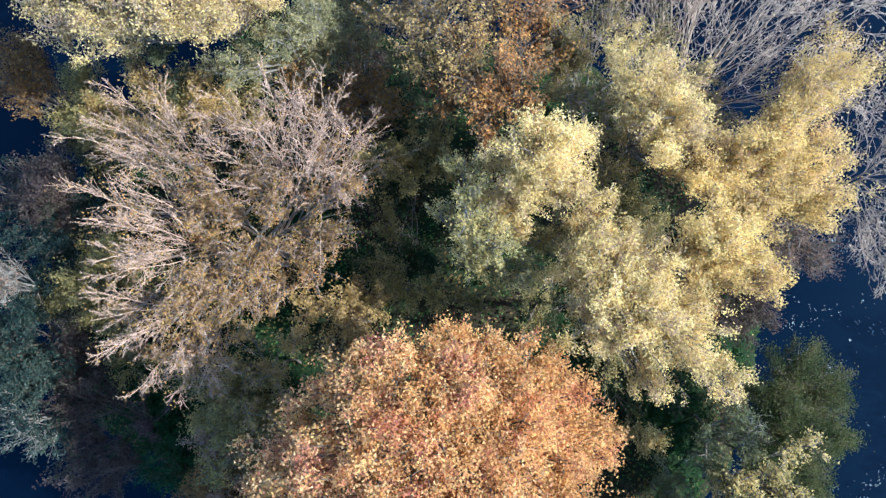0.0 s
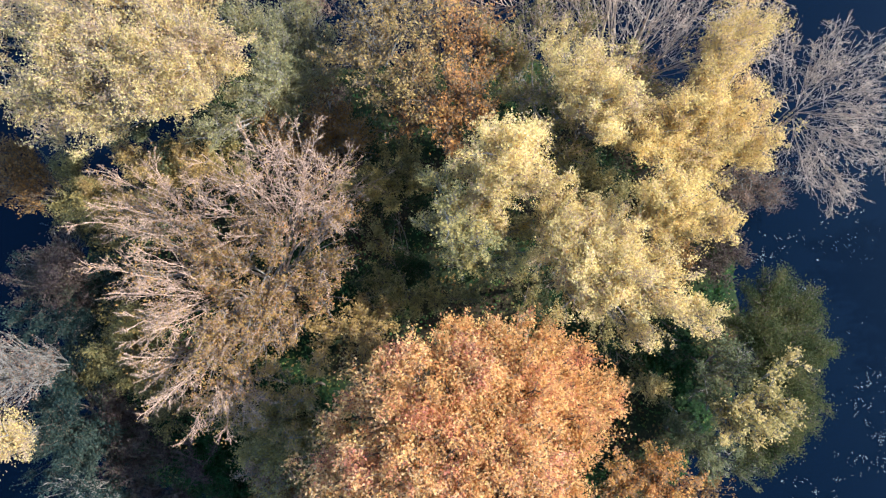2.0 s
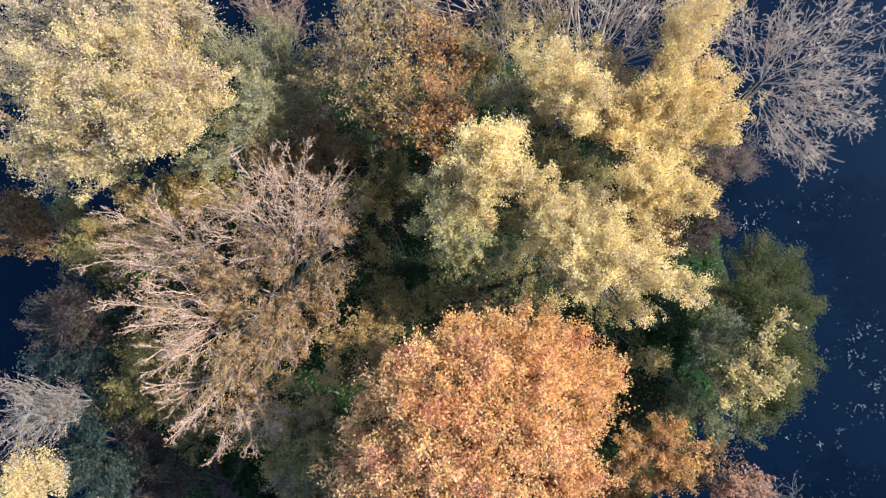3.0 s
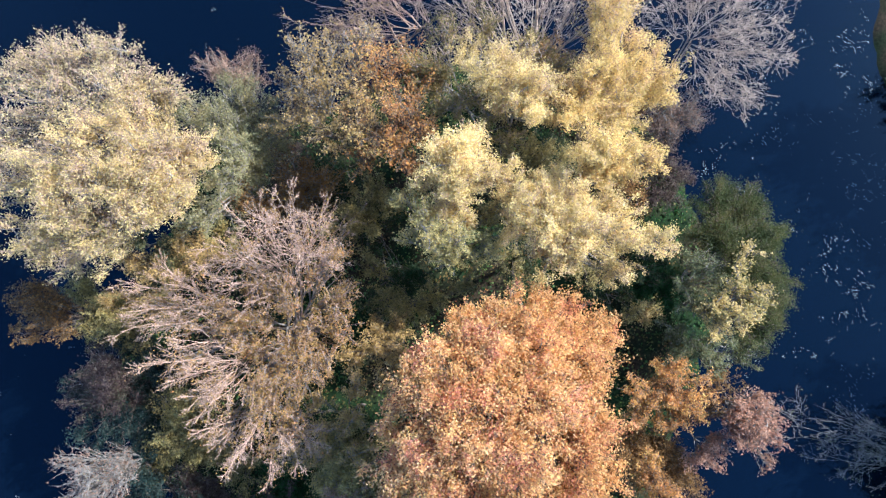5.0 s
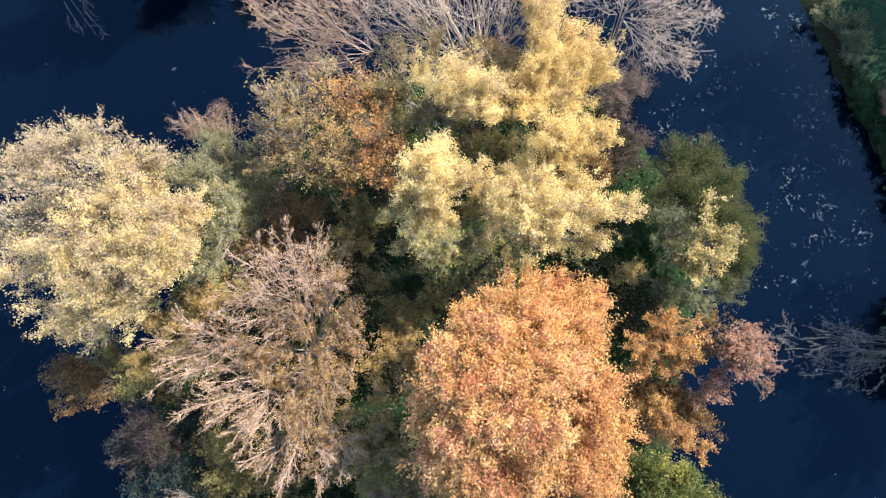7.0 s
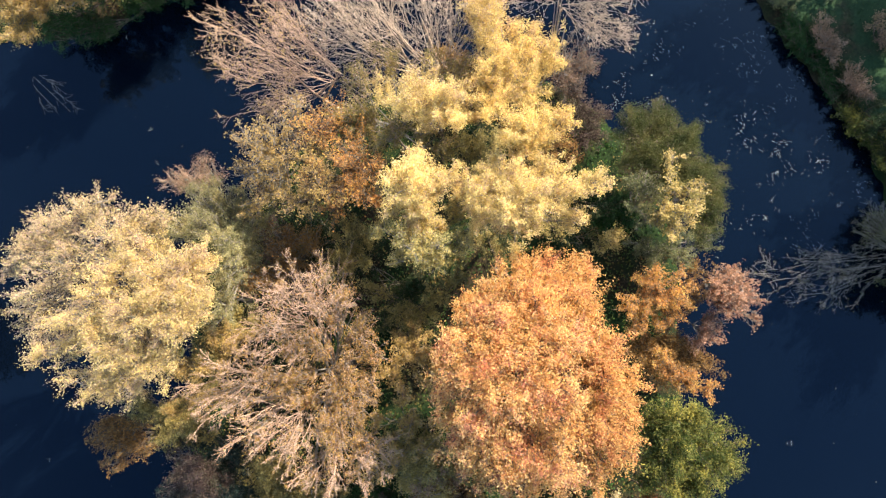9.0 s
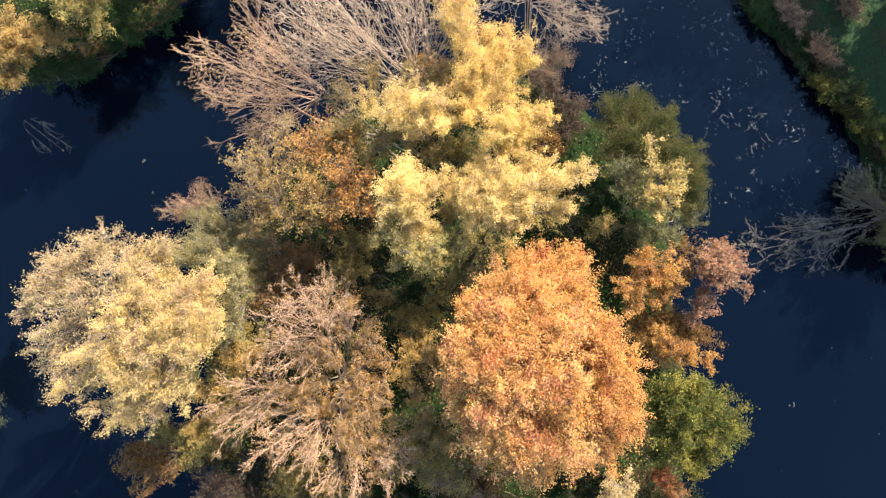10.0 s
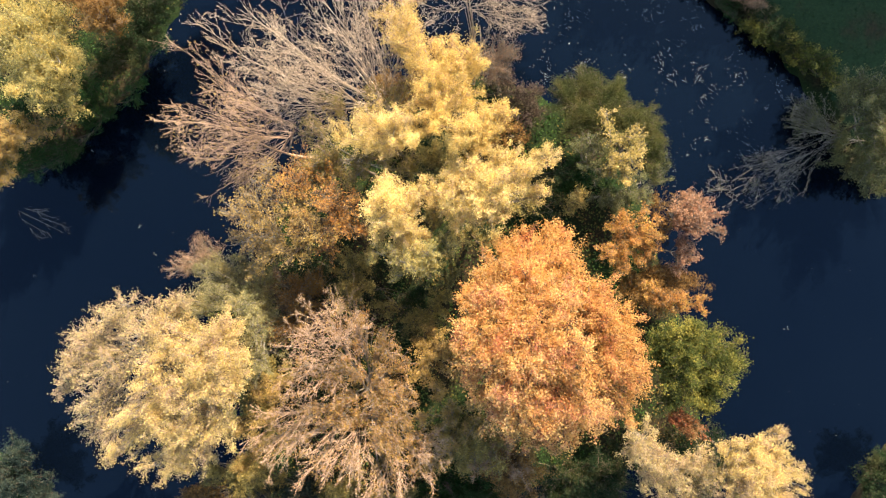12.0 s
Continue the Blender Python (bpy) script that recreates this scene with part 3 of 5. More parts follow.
tree("tree", "pale cream-yellow tree with several rounded clumps", "tree", [(4.8, 2.7, 15.5, 1.25), (4.9, 1.1, 15.5, 1.31), (4.0, 2.1, 14.5, 1.05), (6.3, 1.4, 15.5, 1.36), (6.9, 0.1, 15.5, 1.25), (8.3, -0.3, 15.0, 1.21), (9.3, -1.5, 14.5, 1.00), (9.9, -2.3, 13.5, 0.60), (7.9, -1.9, 12.5, 1.06), (7.5, -2.5, 11.0, 0.71), (4.5, 0.0, 14.5, 1.00), (5.7, -0.4, 14.0, 0.83), (6.1, 3.4, 14.5, 1.05), (7.4, 2.5, 15.0, 1.10), (8.4, 0.9, 14.5, 1.00), (4.9, 4.2, 14.0, 0.83), (4.4, 3.7, 14.0, 0.89)], YELLOW, BARK_PINK, twiggy=1.35, leaf=0.076, spread=0.10, fill=1.0, fill_lai=0.6, lai=1.91, thick=0.15)
# lower growth in the gaps between the crowns
tree("shrub", "thin reddish brown shrub between the large trees", "shrub", [(-5.2, 10.9, 8.0, 1.40), (-7.5, 11.0, 8.0, 1.33), (-3.5, 10.5, 8.5, 1.39), (-8.0, 12.3, 8.5, 1.18), (-4.7, 12.2, 9.0, 1.30)], BROWN, BARK_GREY, leaf=0.10, lai=1.2, twiggy=1.6, thick=0.07)
tree("shrub", "green leafy bush in a gap between the trees", "shrub", [(-2.5, 8.4, 8.5, 1.25), (-0.6, 7.4, 9.0, 1.03), (-4.2, 8.1, 8.0, 1.26), (-2.7, 7.2, 8.0, 1.19), (-1.0, 8.9, 9.0, 1.09)], OLIVE, BARK_DARK, leaf=0.10, lai=1.5, thick=0.06)
tree("shrub", "olive brown bush beside the orange tree", "shrub", [(-4.0, 2.9, 8.0, 1.19), (-3.9, 1.3, 8.5, 1.18), (-3.9, 5.2, 8.0, 1.19), (-1.3, 1.7, 8.0, 1.12), (1.0, 1.6, 8.0, 1.05), (-2.7, 1.8, 7.5, 1.14)], OLIVE, BARK_DARK, leaf=0.10, lai=1.3, thick=0.06)
tree("shrub", "shaded olive bush below the yellow crowns", "shrub", [(8.4, 6.3, 6.5, 1.38), (9.5, 5.2, 6.0, 1.25), (7.3, 7.2, 7.5, 1.14), (3.8, 4.3, 7.0, 1.08), (7.7, 5.0, 7.0, 1.22), (3.4, 0.6, 6.0, 1.18), (7.3, -1.7, 5.5, 1.27)], OLIVE, BARK_DARK, leaf=0.10, lai=1.3, thick=0.06)
tree("shrub", "golden olive bush below the pale yellow tree", "shrub", [(-13.6, 10.7, 10.0, 1.40), (-11.7, 10.8, 10.0, 1.27), (-15.1, 12.0, 9.5, 1.21), (-11.7, 9.9, 9.0, 1.16), (-18.1, 10.7, 8.0, 1.40), (-15.7, 9.6, 8.0, 1.40)], TAN, BARK_DARK, leaf=0.10, lai=1.5, thick=0.07)
# bare trees at the northern shore
tree("bare_tree", "tall bare tree with pale fanning branches", "tree", [], PALE, BARK_PALE, leaf=0.105, fans=[
(10.3, 11.7, 7.0, 9.5, 20.9, 15.0), (10.6, 11.5, 7.0, 11.4, 18.5, 17.0), (10.9, 11.4, 7.0, 13.6, 15.2, 18.0), (11.0, 10.8, 8.0, 15.1, 12.4, 17.0), (11.2, 10.4, 8.0, 15.2, 10.5, 15.0), (10.1, 11.8, 7.0, 7.6, 18.1, 16.0), (10.7, 11.2, 8.0, 11.3, 12.5, 18.0), (10.0, 12.0, 7.0, 7.9, 16.6, 14.0), (11.1, 11.3, 7.0, 10.5, 15.8, 17.0)],
thick=0.17, fan_lai=0.12, stems=2, rich=1.6, crooked=1.05, extra=1, base=(11.0, 11.5))
tree("bare_tree", "leafless grey tree leaning over the water", "tree", [], TAN, BARK_PINK, leaf=0.11, fans=[
(6.3, 17.0, 6.0, 3.2, 23.3, 13.0), (6.1, 17.1, 6.0, 2.1, 21.3, 12.0), (6.8, 17.2, 6.0, 7.2, 21.9, 14.0), (6.7, 16.6, 7.0, 5.5, 18.1, 16.0), (5.8, 17.3, 6.0, 4.2, 19.3, 13.0), (5.4, 17.7, 5.0, -0.0, 20.1, 9.0), (5.2, 17.4, 5.0, 1.6, 19.1, 8.0)],
thick=0.10, fan_lai=0.2, rich=1.6, crooked=1.05, extra=1, base=(6.5, 16.7))
tree("bare_tree", "leafless pale tree spreading low over the water", "tree", [], PALE, BARK_PALE, leaf=0.085, fans=[
(20.9, 8.1, 5.0, 20.8, 10.4, 10.0), (21.0, 8.1, 5.0, 22.6, 9.7, 11.0), (21.0, 7.9, 5.0, 24.2, 7.6, 11.0), (20.9, 7.8, 5.0, 23.8, 5.4, 10.0), (20.7, 7.6, 5.0, 22.3, 3.5, 9.5), (20.5, 7.5, 5.0, 20.9, 2.4, 8.0), (20.5, 7.5, 5.0, 19.5, 3.3, 7.0), (20.5, 8.1, 5.0, 18.9, 10.8, 9.0)],
thick=0.09, fan_lai=0.1, rich=1.9, crooked=1.7, base=(21.5, 7.8))
tree("shrub", "low bare pinkish shrub at the shore", "shrub", [(17.3, 4.8, 5.0, 1.82), (18.4, 3.8, 5.0, 1.45), (16.4, 4.2, 4.0, 1.49)], DUSKY, BARK_GREY, leaf=0.085, lai=0.5, twiggy=1.6, thick=0.07)
# half-bare tree with straw coloured branches
tree("tree", "half-bare tree with fanning pale pinkish branches", "tree", [(-4.0, 6.2, 12.5, 1.02), (-5.3, 5.8, 12.5, 1.02), (-4.8, 4.1, 12.0, 0.91), (-6.0, 3.5, 12.0, 1.03), (-6.2, 2.1, 11.5, 0.92), (-7.7, 3.2, 12.0, 0.97), (-8.9, 2.3, 12.0, 1.03), (-7.8, 1.2, 11.5, 0.99), (-9.2, 0.5, 12.0, 1.03), (-10.5, 1.6, 12.0, 1.03), (-11.5, 2.1, 12.0, 0.97), (-11.9, 0.4, 12.0, 1.03), (-10.6, -0.7, 11.5, 1.05), (-12.1, -1.3, 11.5, 0.99), (-11.6, 5.6, 11.5, 1.05), (-11.3, 4.3, 11.5, 0.99), (-13.9, 7.2, 11.0, 1.06), (-15.1, 8.8, 10.5, 0.95), (-15.0, 5.2, 10.5, 1.01), (-14.4, 3.0, 11.0, 1.06), (-14.5, 0.7, 10.5, 1.01), (-9.0, 6.4, 12.0, 0.97), (-7.9, 4.9, 12.5, 0.96), (-9.0, 8.7, 11.0, 0.94), (-5.6, 7.4, 12.0, 0.85), (-9.7, 4.7, 12.0, 0.91), (-10.8, 5.4, 11.5, 0.86), (-9.3, 3.1, 12.0, 0.91), (-11.4, 7.0, 11.5, 0.80), (-10.7, 3.5, 11.5, 0.86), (-7.7, 6.2, 12.5, 0.84), (-11.5, 1.0, 12.0, 0.85)],
STRAW, BARK_PINK, leaf=0.095, lai=0.8, twiggy=2.6, stems=3, thick=0.105, rich=1.6, crooked=0.9, extra=0, fan_lai=0.2, fans=[
(-7.5, 6.9, 9.5, -4.9, 8.2, 16.5), (-7.6, 6.9, 9.5, -6.0, 8.2, 16.5), (-7.6, 7.0, 9.5, -7.3, 9.1, 15.5), (-8.2, 6.9, 9.5, -9.4, 8.8, 15.0), (-8.1, 6.9, 9.5, -10.1, 8.4, 14.5), (-7.8, 6.5, 9.5, -9.5, 6.6, 15.0), (-7.1, 6.6, 9.5, -4.0, 6.8, 16.0), (-7.2, 6.8, 9.5, -4.7, 7.6, 16.5), (-7.8, 6.5, 9.5, -7.3, 7.1, 16.5), (-7.3, 6.4, 9.5, -3.9, 5.8, 15.5), (-7.2, 6.6, 9.5, -4.8, 5.9, 17.0), (-7.9, 6.3, 9.5, -9.4, 5.6, 14.0), (-12.4, 7.7, 9.5, -14.5, 9.6, 13.5), (-12.4, 7.3, 9.5, -14.8, 8.2, 14.0), (-12.7, 7.1, 9.5, -15.6, 7.2, 14.0), (-12.2, 7.4, 9.5, -12.7, 9.7, 13.5), (-12.1, 7.4, 9.5, -10.6, 8.6, 14.0), (-12.3, 7.3, 9.5, -12.2, 8.5, 14.5), (-12.2, 7.3, 9.5, -13.4, 6.7, 15.0), (-12.3, 7.4, 9.5, -12.0, 6.8, 15.0), (-11.9, 4.1, 9.5, -15.2, 5.5, 14.0), (-11.7, 4.2, 9.5, -13.3, 5.6, 14.5), (-11.9, 3.8, 9.5, -14.2, 2.8, 14.0), (-12.0, 3.6, 9.5, -14.5, 1.8, 13.5), (-12.0, 3.8, 9.5, -14.6, 4.4, 14.0), (-11.7, 3.7, 9.5, -11.9, 3.7, 15.0), (-11.7, 3.4, 9.5, -12.6, 2.0, 14.5), (-12.7, 1.0, 9.5, -14.9, 0.2, 13.0), (-12.8, 0.6, 9.5, -14.7, -1.1, 13.0), (-12.4, 0.5, 9.5, -12.7, -2.4, 13.0), (-12.3, 0.7, 9.5, -11.4, -2.6, 13.0), (-12.2, 0.5, 9.5, -10.3, -2.6, 13.0), (-12.6, 1.1, 9.5, -12.3, -0.1, 14.5), (-12.9, 0.9, 9.5, -15.0, 1.3, 13.0), (-12.6, 0.8, 9.5, -10.9, -1.3, 14.0)])
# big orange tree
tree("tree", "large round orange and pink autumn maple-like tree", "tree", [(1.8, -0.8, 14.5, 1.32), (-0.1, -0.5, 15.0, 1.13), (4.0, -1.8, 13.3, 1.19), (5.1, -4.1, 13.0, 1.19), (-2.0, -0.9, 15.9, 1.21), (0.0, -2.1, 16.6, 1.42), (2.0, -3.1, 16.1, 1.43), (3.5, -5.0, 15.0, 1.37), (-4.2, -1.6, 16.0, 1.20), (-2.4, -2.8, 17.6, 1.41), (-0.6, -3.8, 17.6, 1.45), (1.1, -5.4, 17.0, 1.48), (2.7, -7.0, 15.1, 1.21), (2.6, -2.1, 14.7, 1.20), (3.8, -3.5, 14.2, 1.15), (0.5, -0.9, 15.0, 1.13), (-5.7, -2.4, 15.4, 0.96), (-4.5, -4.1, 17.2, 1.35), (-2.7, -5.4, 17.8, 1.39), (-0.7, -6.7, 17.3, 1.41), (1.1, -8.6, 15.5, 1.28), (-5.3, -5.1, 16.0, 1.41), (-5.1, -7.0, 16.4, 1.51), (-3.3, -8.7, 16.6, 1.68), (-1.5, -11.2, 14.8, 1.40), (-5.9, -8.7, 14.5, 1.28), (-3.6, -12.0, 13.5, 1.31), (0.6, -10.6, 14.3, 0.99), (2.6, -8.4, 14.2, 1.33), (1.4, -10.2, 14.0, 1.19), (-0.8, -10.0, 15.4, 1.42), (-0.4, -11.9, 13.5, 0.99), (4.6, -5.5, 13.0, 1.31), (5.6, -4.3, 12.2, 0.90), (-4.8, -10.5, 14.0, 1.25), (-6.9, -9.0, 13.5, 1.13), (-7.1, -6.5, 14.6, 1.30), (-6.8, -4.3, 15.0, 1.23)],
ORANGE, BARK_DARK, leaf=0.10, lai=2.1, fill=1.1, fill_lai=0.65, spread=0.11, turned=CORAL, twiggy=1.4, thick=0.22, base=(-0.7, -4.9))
# eastern end: green and brown trees
tree("tree", "feathery dark green tree over the water", "tree", [(15.7, -1.5, 7.0, 1.30), (17.2, -2.3, 6.5, 1.32), (17.2, -4.2, 6.5, 1.25), (15.1, -3.5, 7.5, 1.43), (15.9, -5.6, 7.0, 1.30), (15.9, -7.6, 6.5, 1.25), (15.1, -9.1, 6.0, 1.19), (14.2, -3.1, 7.0, 1.23), (13.4, -10.0, 6.0, 1.11), (16.4, -8.8, 5.5, 0.75), (18.7, -2.7, 5.5, 0.90), (14.2, -6.4, 6.5, 1.47), (17.6, -5.4, 6.0, 0.96), (15.8, -9.7, 5.5, 0.83), (17.4, -7.6, 5.5, 0.83), (18.5, -5.1, 5.5, 0.75), (14.3, -10.3, 5.5, 0.75)], OLIVEGREEN, BARK_DARK, leaf=0.075, lai=2.2, thick=0.12, spread=0.15, fill=1.15, twiggy=1.3)
tree("tree", "grey-olive tree with thinning twigs", "tree", [(12.7, -3.9, 8.5, 0.98), (11.4, -5.0, 8.0, 0.92), (10.8, -6.7, 8.0, 0.92), (12.8, -5.4, 8.5, 0.84)], GREYGREEN, BARK_GREY, leaf=0.11, lai=1.5, twiggy=1.3, thick=0.11)
tree("shrub", "dim sage-green bush at the eastern shore", "shrub", [(10.1, -8.3, 7.0, 1.09), (11.5, -9.1, 7.5, 1.07), (10.9, -9.8, 6.5, 0.88), (9.5, -8.2, 6.5, 0.88), (12.9, -10.5, 6.0, 0.82), (9.8, -6.8, 6.5, 0.88)], GREYGREEN, BARK_GREY, leaf=0.09, lai=1.6, thick=0.07)
# lit patch on the green trees, its sunlight put into bright LIME leaves
tree("tree", "sunlit top of the grey-olive trees, sunlight put into yellow-green leaves", "tree", [(14.5, -4.8, 10.5, 0.66), (13.2, -5.5, 10.5, 0.73), (13.7, -6.8, 10.0, 0.70), (11.7, -6.3, 10.0, 0.87), (12.2, -7.5, 10.0, 0.91), (11.2, -7.7, 9.5, 0.75), (14.0, -7.5, 9.5, 0.54), (14.8, -7.4, 9.0, 0.41), (13.3, -7.9, 9.5, 0.61), (11.2, -6.6, 9.0, 0.62)], LIME, BARK_GREY, leaf=0.11, lai=1.6, thick=0.1)
tree("shrub", "vivid dark green bush in shade", "shrub", [(11.7, -4.0, 3.0, 1.49), (10.6, -4.3, 2.5, 1.28), (11.6, -5.4, 2.5, 1.13)], DEEPGREEN, BARK_DARK, leaf=0.11, lai=1.76, thick=0.06)
tree("shrub", "small yellow-leaved bush in a dark gap", "shrub", [(9.0, -5.3, 5.5, 0.83), (9.9, -5.5, 5.0, 0.61), (8.5, -5.2, 4.5, 0.62)], LIME, BARK_DARK, leaf=0.11, lai=1.8, thick=0.05)
tree("shrub", "orange-brown bush beside the orange tree", "shrub", [(8.2, -8.7, 7.5, 1.14), (8.5, -10.1, 7.5, 1.29), (8.1, -11.5, 7.0, 1.09), (6.9, -9.7, 7.0, 1.01), (6.9, -11.4, 6.5, 0.95), (5.8, -8.4, 8.5, 0.91), (6.0, -9.7, 7.5, 0.79), (5.3, -9.9, 7.0, 0.80)], RUST, BARK_DARK, leaf=0.11, lai=1.7, thick=0.08)
tree("shrub", "dark brown thinning bush", "shrub", [(5.7, -13.0, 4.5, 1.46), (6.4, -15.2, 4.0, 1.32), (4.5, -12.7, 4.5, 1.23), (4.4, -11.3, 5.0, 1.06), (11.5, -11.7, 4.5, 1.15), (9.8, -12.7, 4.5, 1.15)], BROWN, BARK_DARK, leaf=0.11, lai=1.3, thick=0.07)
tree("shrub", "pink-leaved bush leaning over the water", "shrub", [(10.8, -12.5, 8.0, 0.99), (11.1, -13.7, 8.0, 0.95), (11.3, -14.8, 7.5, 0.64), (11.9, -12.7, 7.5, 0.79), (9.8, -13.0, 7.5, 0.93), (10.1, -15.7, 7.0, 0.54), (9.5, -13.8, 7.5, 0.79), (10.3, -14.5, 7.5, 0.72)], PINK, BARK_GREY, leaf=0.11, lai=1.5, thick=0.08)
tree("shrub", "dull pink bush at the shore", "shrub", [(8.3, -14.2, 6.0, 1.04), (7.4, -14.4, 5.5, 0.90), (9.2, -14.0, 6.0, 0.74)], PINK, BARK_GREY, leaf=0.11, lai=1.2, thick=0.07)
tree("shrub", "bright orange-brown bush by the dark green tree", "shrub", [(4.1, -13.5, 7.5, 0.93), (4.6, -15.2, 7.0, 0.91), (4.9, -16.6, 6.5, 0.73), (4.3, -12.6, 7.5, 0.79), (4.5, -14.2, 7.5, 0.72)], RUST, BARK_DARK, leaf=0.11, lai=1.8, thick=0.07)
tree("tree", "round dark green leafy tree at the shore", "tree", [(1.9, -14.6, 9.5, 1.53), (3.0, -16.3, 9.5, 1.44), (2.2, -18.1, 9.0, 1.37), (0.3, -16.1, 9.5, 1.61), (0.5, -18.5, 8.5, 1.47), (-0.3, -15.2, 8.5, 1.29), (-1.7, -18.1, 8.0, 1.31), (-1.9, -16.0, 8.0, 1.13), (1.8, -19.7, 8.0, 0.78), (1.0, -13.9, 8.0, 1.05), (-1.0, -19.2, 7.5, 0.98)], LEAFGREEN, BARK_DARK, leaf=0.11, lai=2.3, thick=0.13, spread=0.13, fill=1.1)
tree("shrub", "small red-leaved bush at the shore", "shrub", [(-3.6, -17.8, 7.5, 1.04), (-3.9, -19.0, 7.0, 0.84), (-3.3, -17.0, 7.5, 0.71)], RED, BARK_DARK, leaf=0.11, lai=1.8, thick=0.05)
tree("tree", "pale golden tree on the southern shore", "tree", [(-3.6, -20.7, 11.5, 1.26), (-4.9, -21.7, 12.0, 1.43), (-4.4, -23.3, 11.5, 1.22), (-2.6, -22.5, 11.0, 1.00), (-3.6, -24.4, 10.5, 0.86), (-5.6, -20.8, 11.0, 1.23), (-6.7, -21.4, 11.5, 1.30), (-5.9, -23.4, 11.5, 1.30), (-4.5, -25.6, 10.0, 0.55), (-1.5, -23.1, 10.0, 0.55), (-4.0, -20.1, 10.5, 1.01), (-7.4, -23.0, 11.0, 1.31)], CREAM, BARK_PINK, leaf=0.076, spread=0.10, fill=1.0, fill_lai=0.6, lai=1.84, thick=0.14)
tree("tree", "pinkish grey thinning tree on the southern shore", "tree", [(-5.3, -14.6, 9.5, 1.28), (-6.3, -16.1, 9.5, 1.36), (-7.0, -14.9, 9.0, 1.09), (-6.6, -17.8, 9.5, 1.36), (-5.3, -19.0, 9.5, 1.28), (-6.3, -20.2, 9.5, 1.36), (-8.1, -18.5, 9.0, 1.29), (-8.1, -16.7, 8.5, 1.22), (-8.2, -20.2, 9.0, 1.29)], BLUSH, BARK_PINK, leaf=0.085, lai=1.1, twiggy=1.5, thick=0.12)
tree("shrub", "straw and olive leaved bush between the half-bare and the orange tree", "shrub", [(-7.3, -0.6, 10.5, 0.94), (-8.4, -2.1, 10.5, 1.01), (-10.4, -1.6, 10.0, 0.95), (-9.2, -3.8, 10.0, 0.87), (-11.3, -3.1, 9.5, 0.96), (-9.3, -0.2, 10.5, 0.78), (-7.3, -3.3, 10.5, 0.70), (-13.0, -2.0, 9.0, 0.89)], TAN, BARK_PINK, leaf=0.09, lai=1.2, twiggy=1.7, thick=0.07)
tree("shrub", "dull red-brown bush at the foot of the orange tree", "shrub", [(-9.8, -5.9, 9.5, 1.04), (-10.8, -8.0, 9.0, 1.05), (-11.6, -5.3, 9.0, 0.97), (-8.8, -6.6, 9.0, 0.80)], DUSKY, BARK_GREY, leaf=0.09, lai=1.2, twiggy=1.5, thick=0.06)
tree("shrub", "shaded brown bush behind the orange-brown ones", "shrub", [(4.1, -12.4, 4.5, 1.51), (4.4, -14.6, 4.5, 1.51), (6.3, -15.9, 4.0, 1.17), (6.0, -12.6, 4.5, 1.33), (6.3, -14.5, 4.0, 1.17)], BROWN, BARK_DARK, leaf=0.10, lai=1.3, twiggy=1.5, thick=0.06)
# southern and western edge shrubs
tree("shrub", "reddish brown bush below the orange tree", "shrub", [(-10.7, -6.6, 7.0, 1.74), (-11.3, -8.8, 6.5, 1.67), (-12.8, -8.1, 6.0, 1.69)], BROWN, BARK_DARK, leaf=0.11, lai=1.4, thick=0.08)
tree("shrub", "olive bush between the large trees", "shrub", [(-9.8, -4.2, 9.0, 1.67), (-9.1, -2.3, 9.0, 1.44), (-11.6, -4.1, 8.0, 1.46)], OLIVE, BARK_GREY, leaf=0.11, lai=1.5, thick=0.08)
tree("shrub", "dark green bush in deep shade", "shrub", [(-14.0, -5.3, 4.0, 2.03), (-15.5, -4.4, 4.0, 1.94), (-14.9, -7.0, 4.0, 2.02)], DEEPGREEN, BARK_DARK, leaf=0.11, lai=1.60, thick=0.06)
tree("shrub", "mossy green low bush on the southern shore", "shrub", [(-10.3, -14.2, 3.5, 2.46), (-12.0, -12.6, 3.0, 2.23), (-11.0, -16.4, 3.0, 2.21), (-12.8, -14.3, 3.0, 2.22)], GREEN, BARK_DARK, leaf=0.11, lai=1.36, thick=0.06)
tree("tree", "dull brown and gold tree over the western water", "tree", [(-21.5, 13.1, 10.5, 0.99), (-21.1, 11.4, 10.5, 1.15), (-20.0, 11.6, 10.0, 1.07), (-22.5, 11.2, 10.0, 0.87), (-20.9, 10.3, 9.5, 0.74), (-20.8, 12.9, 10.0, 1.00)], BROWN, BARK_DARK, leaf=0.11, lai=1.1, thick=0.1)
tree("shrub", "golden olive bush between bare branches", "shrub", [(-12.9, 10.6, 9.0, 1.71), (-14.9, 10.7, 8.5, 1.50), (-10.3, 10.8, 8.0, 1.52), (-18.6, 10.4, 8.0, 1.36)], OLIVE, BARK_DARK, leaf=0.11, lai=1.8, thick=0.08)
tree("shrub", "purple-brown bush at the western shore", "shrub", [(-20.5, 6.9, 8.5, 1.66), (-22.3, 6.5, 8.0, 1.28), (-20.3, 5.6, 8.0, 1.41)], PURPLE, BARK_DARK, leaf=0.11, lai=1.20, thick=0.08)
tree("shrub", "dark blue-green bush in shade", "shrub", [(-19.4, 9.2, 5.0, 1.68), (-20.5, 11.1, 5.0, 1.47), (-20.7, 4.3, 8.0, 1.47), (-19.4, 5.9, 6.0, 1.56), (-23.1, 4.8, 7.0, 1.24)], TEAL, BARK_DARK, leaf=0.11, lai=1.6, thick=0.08)
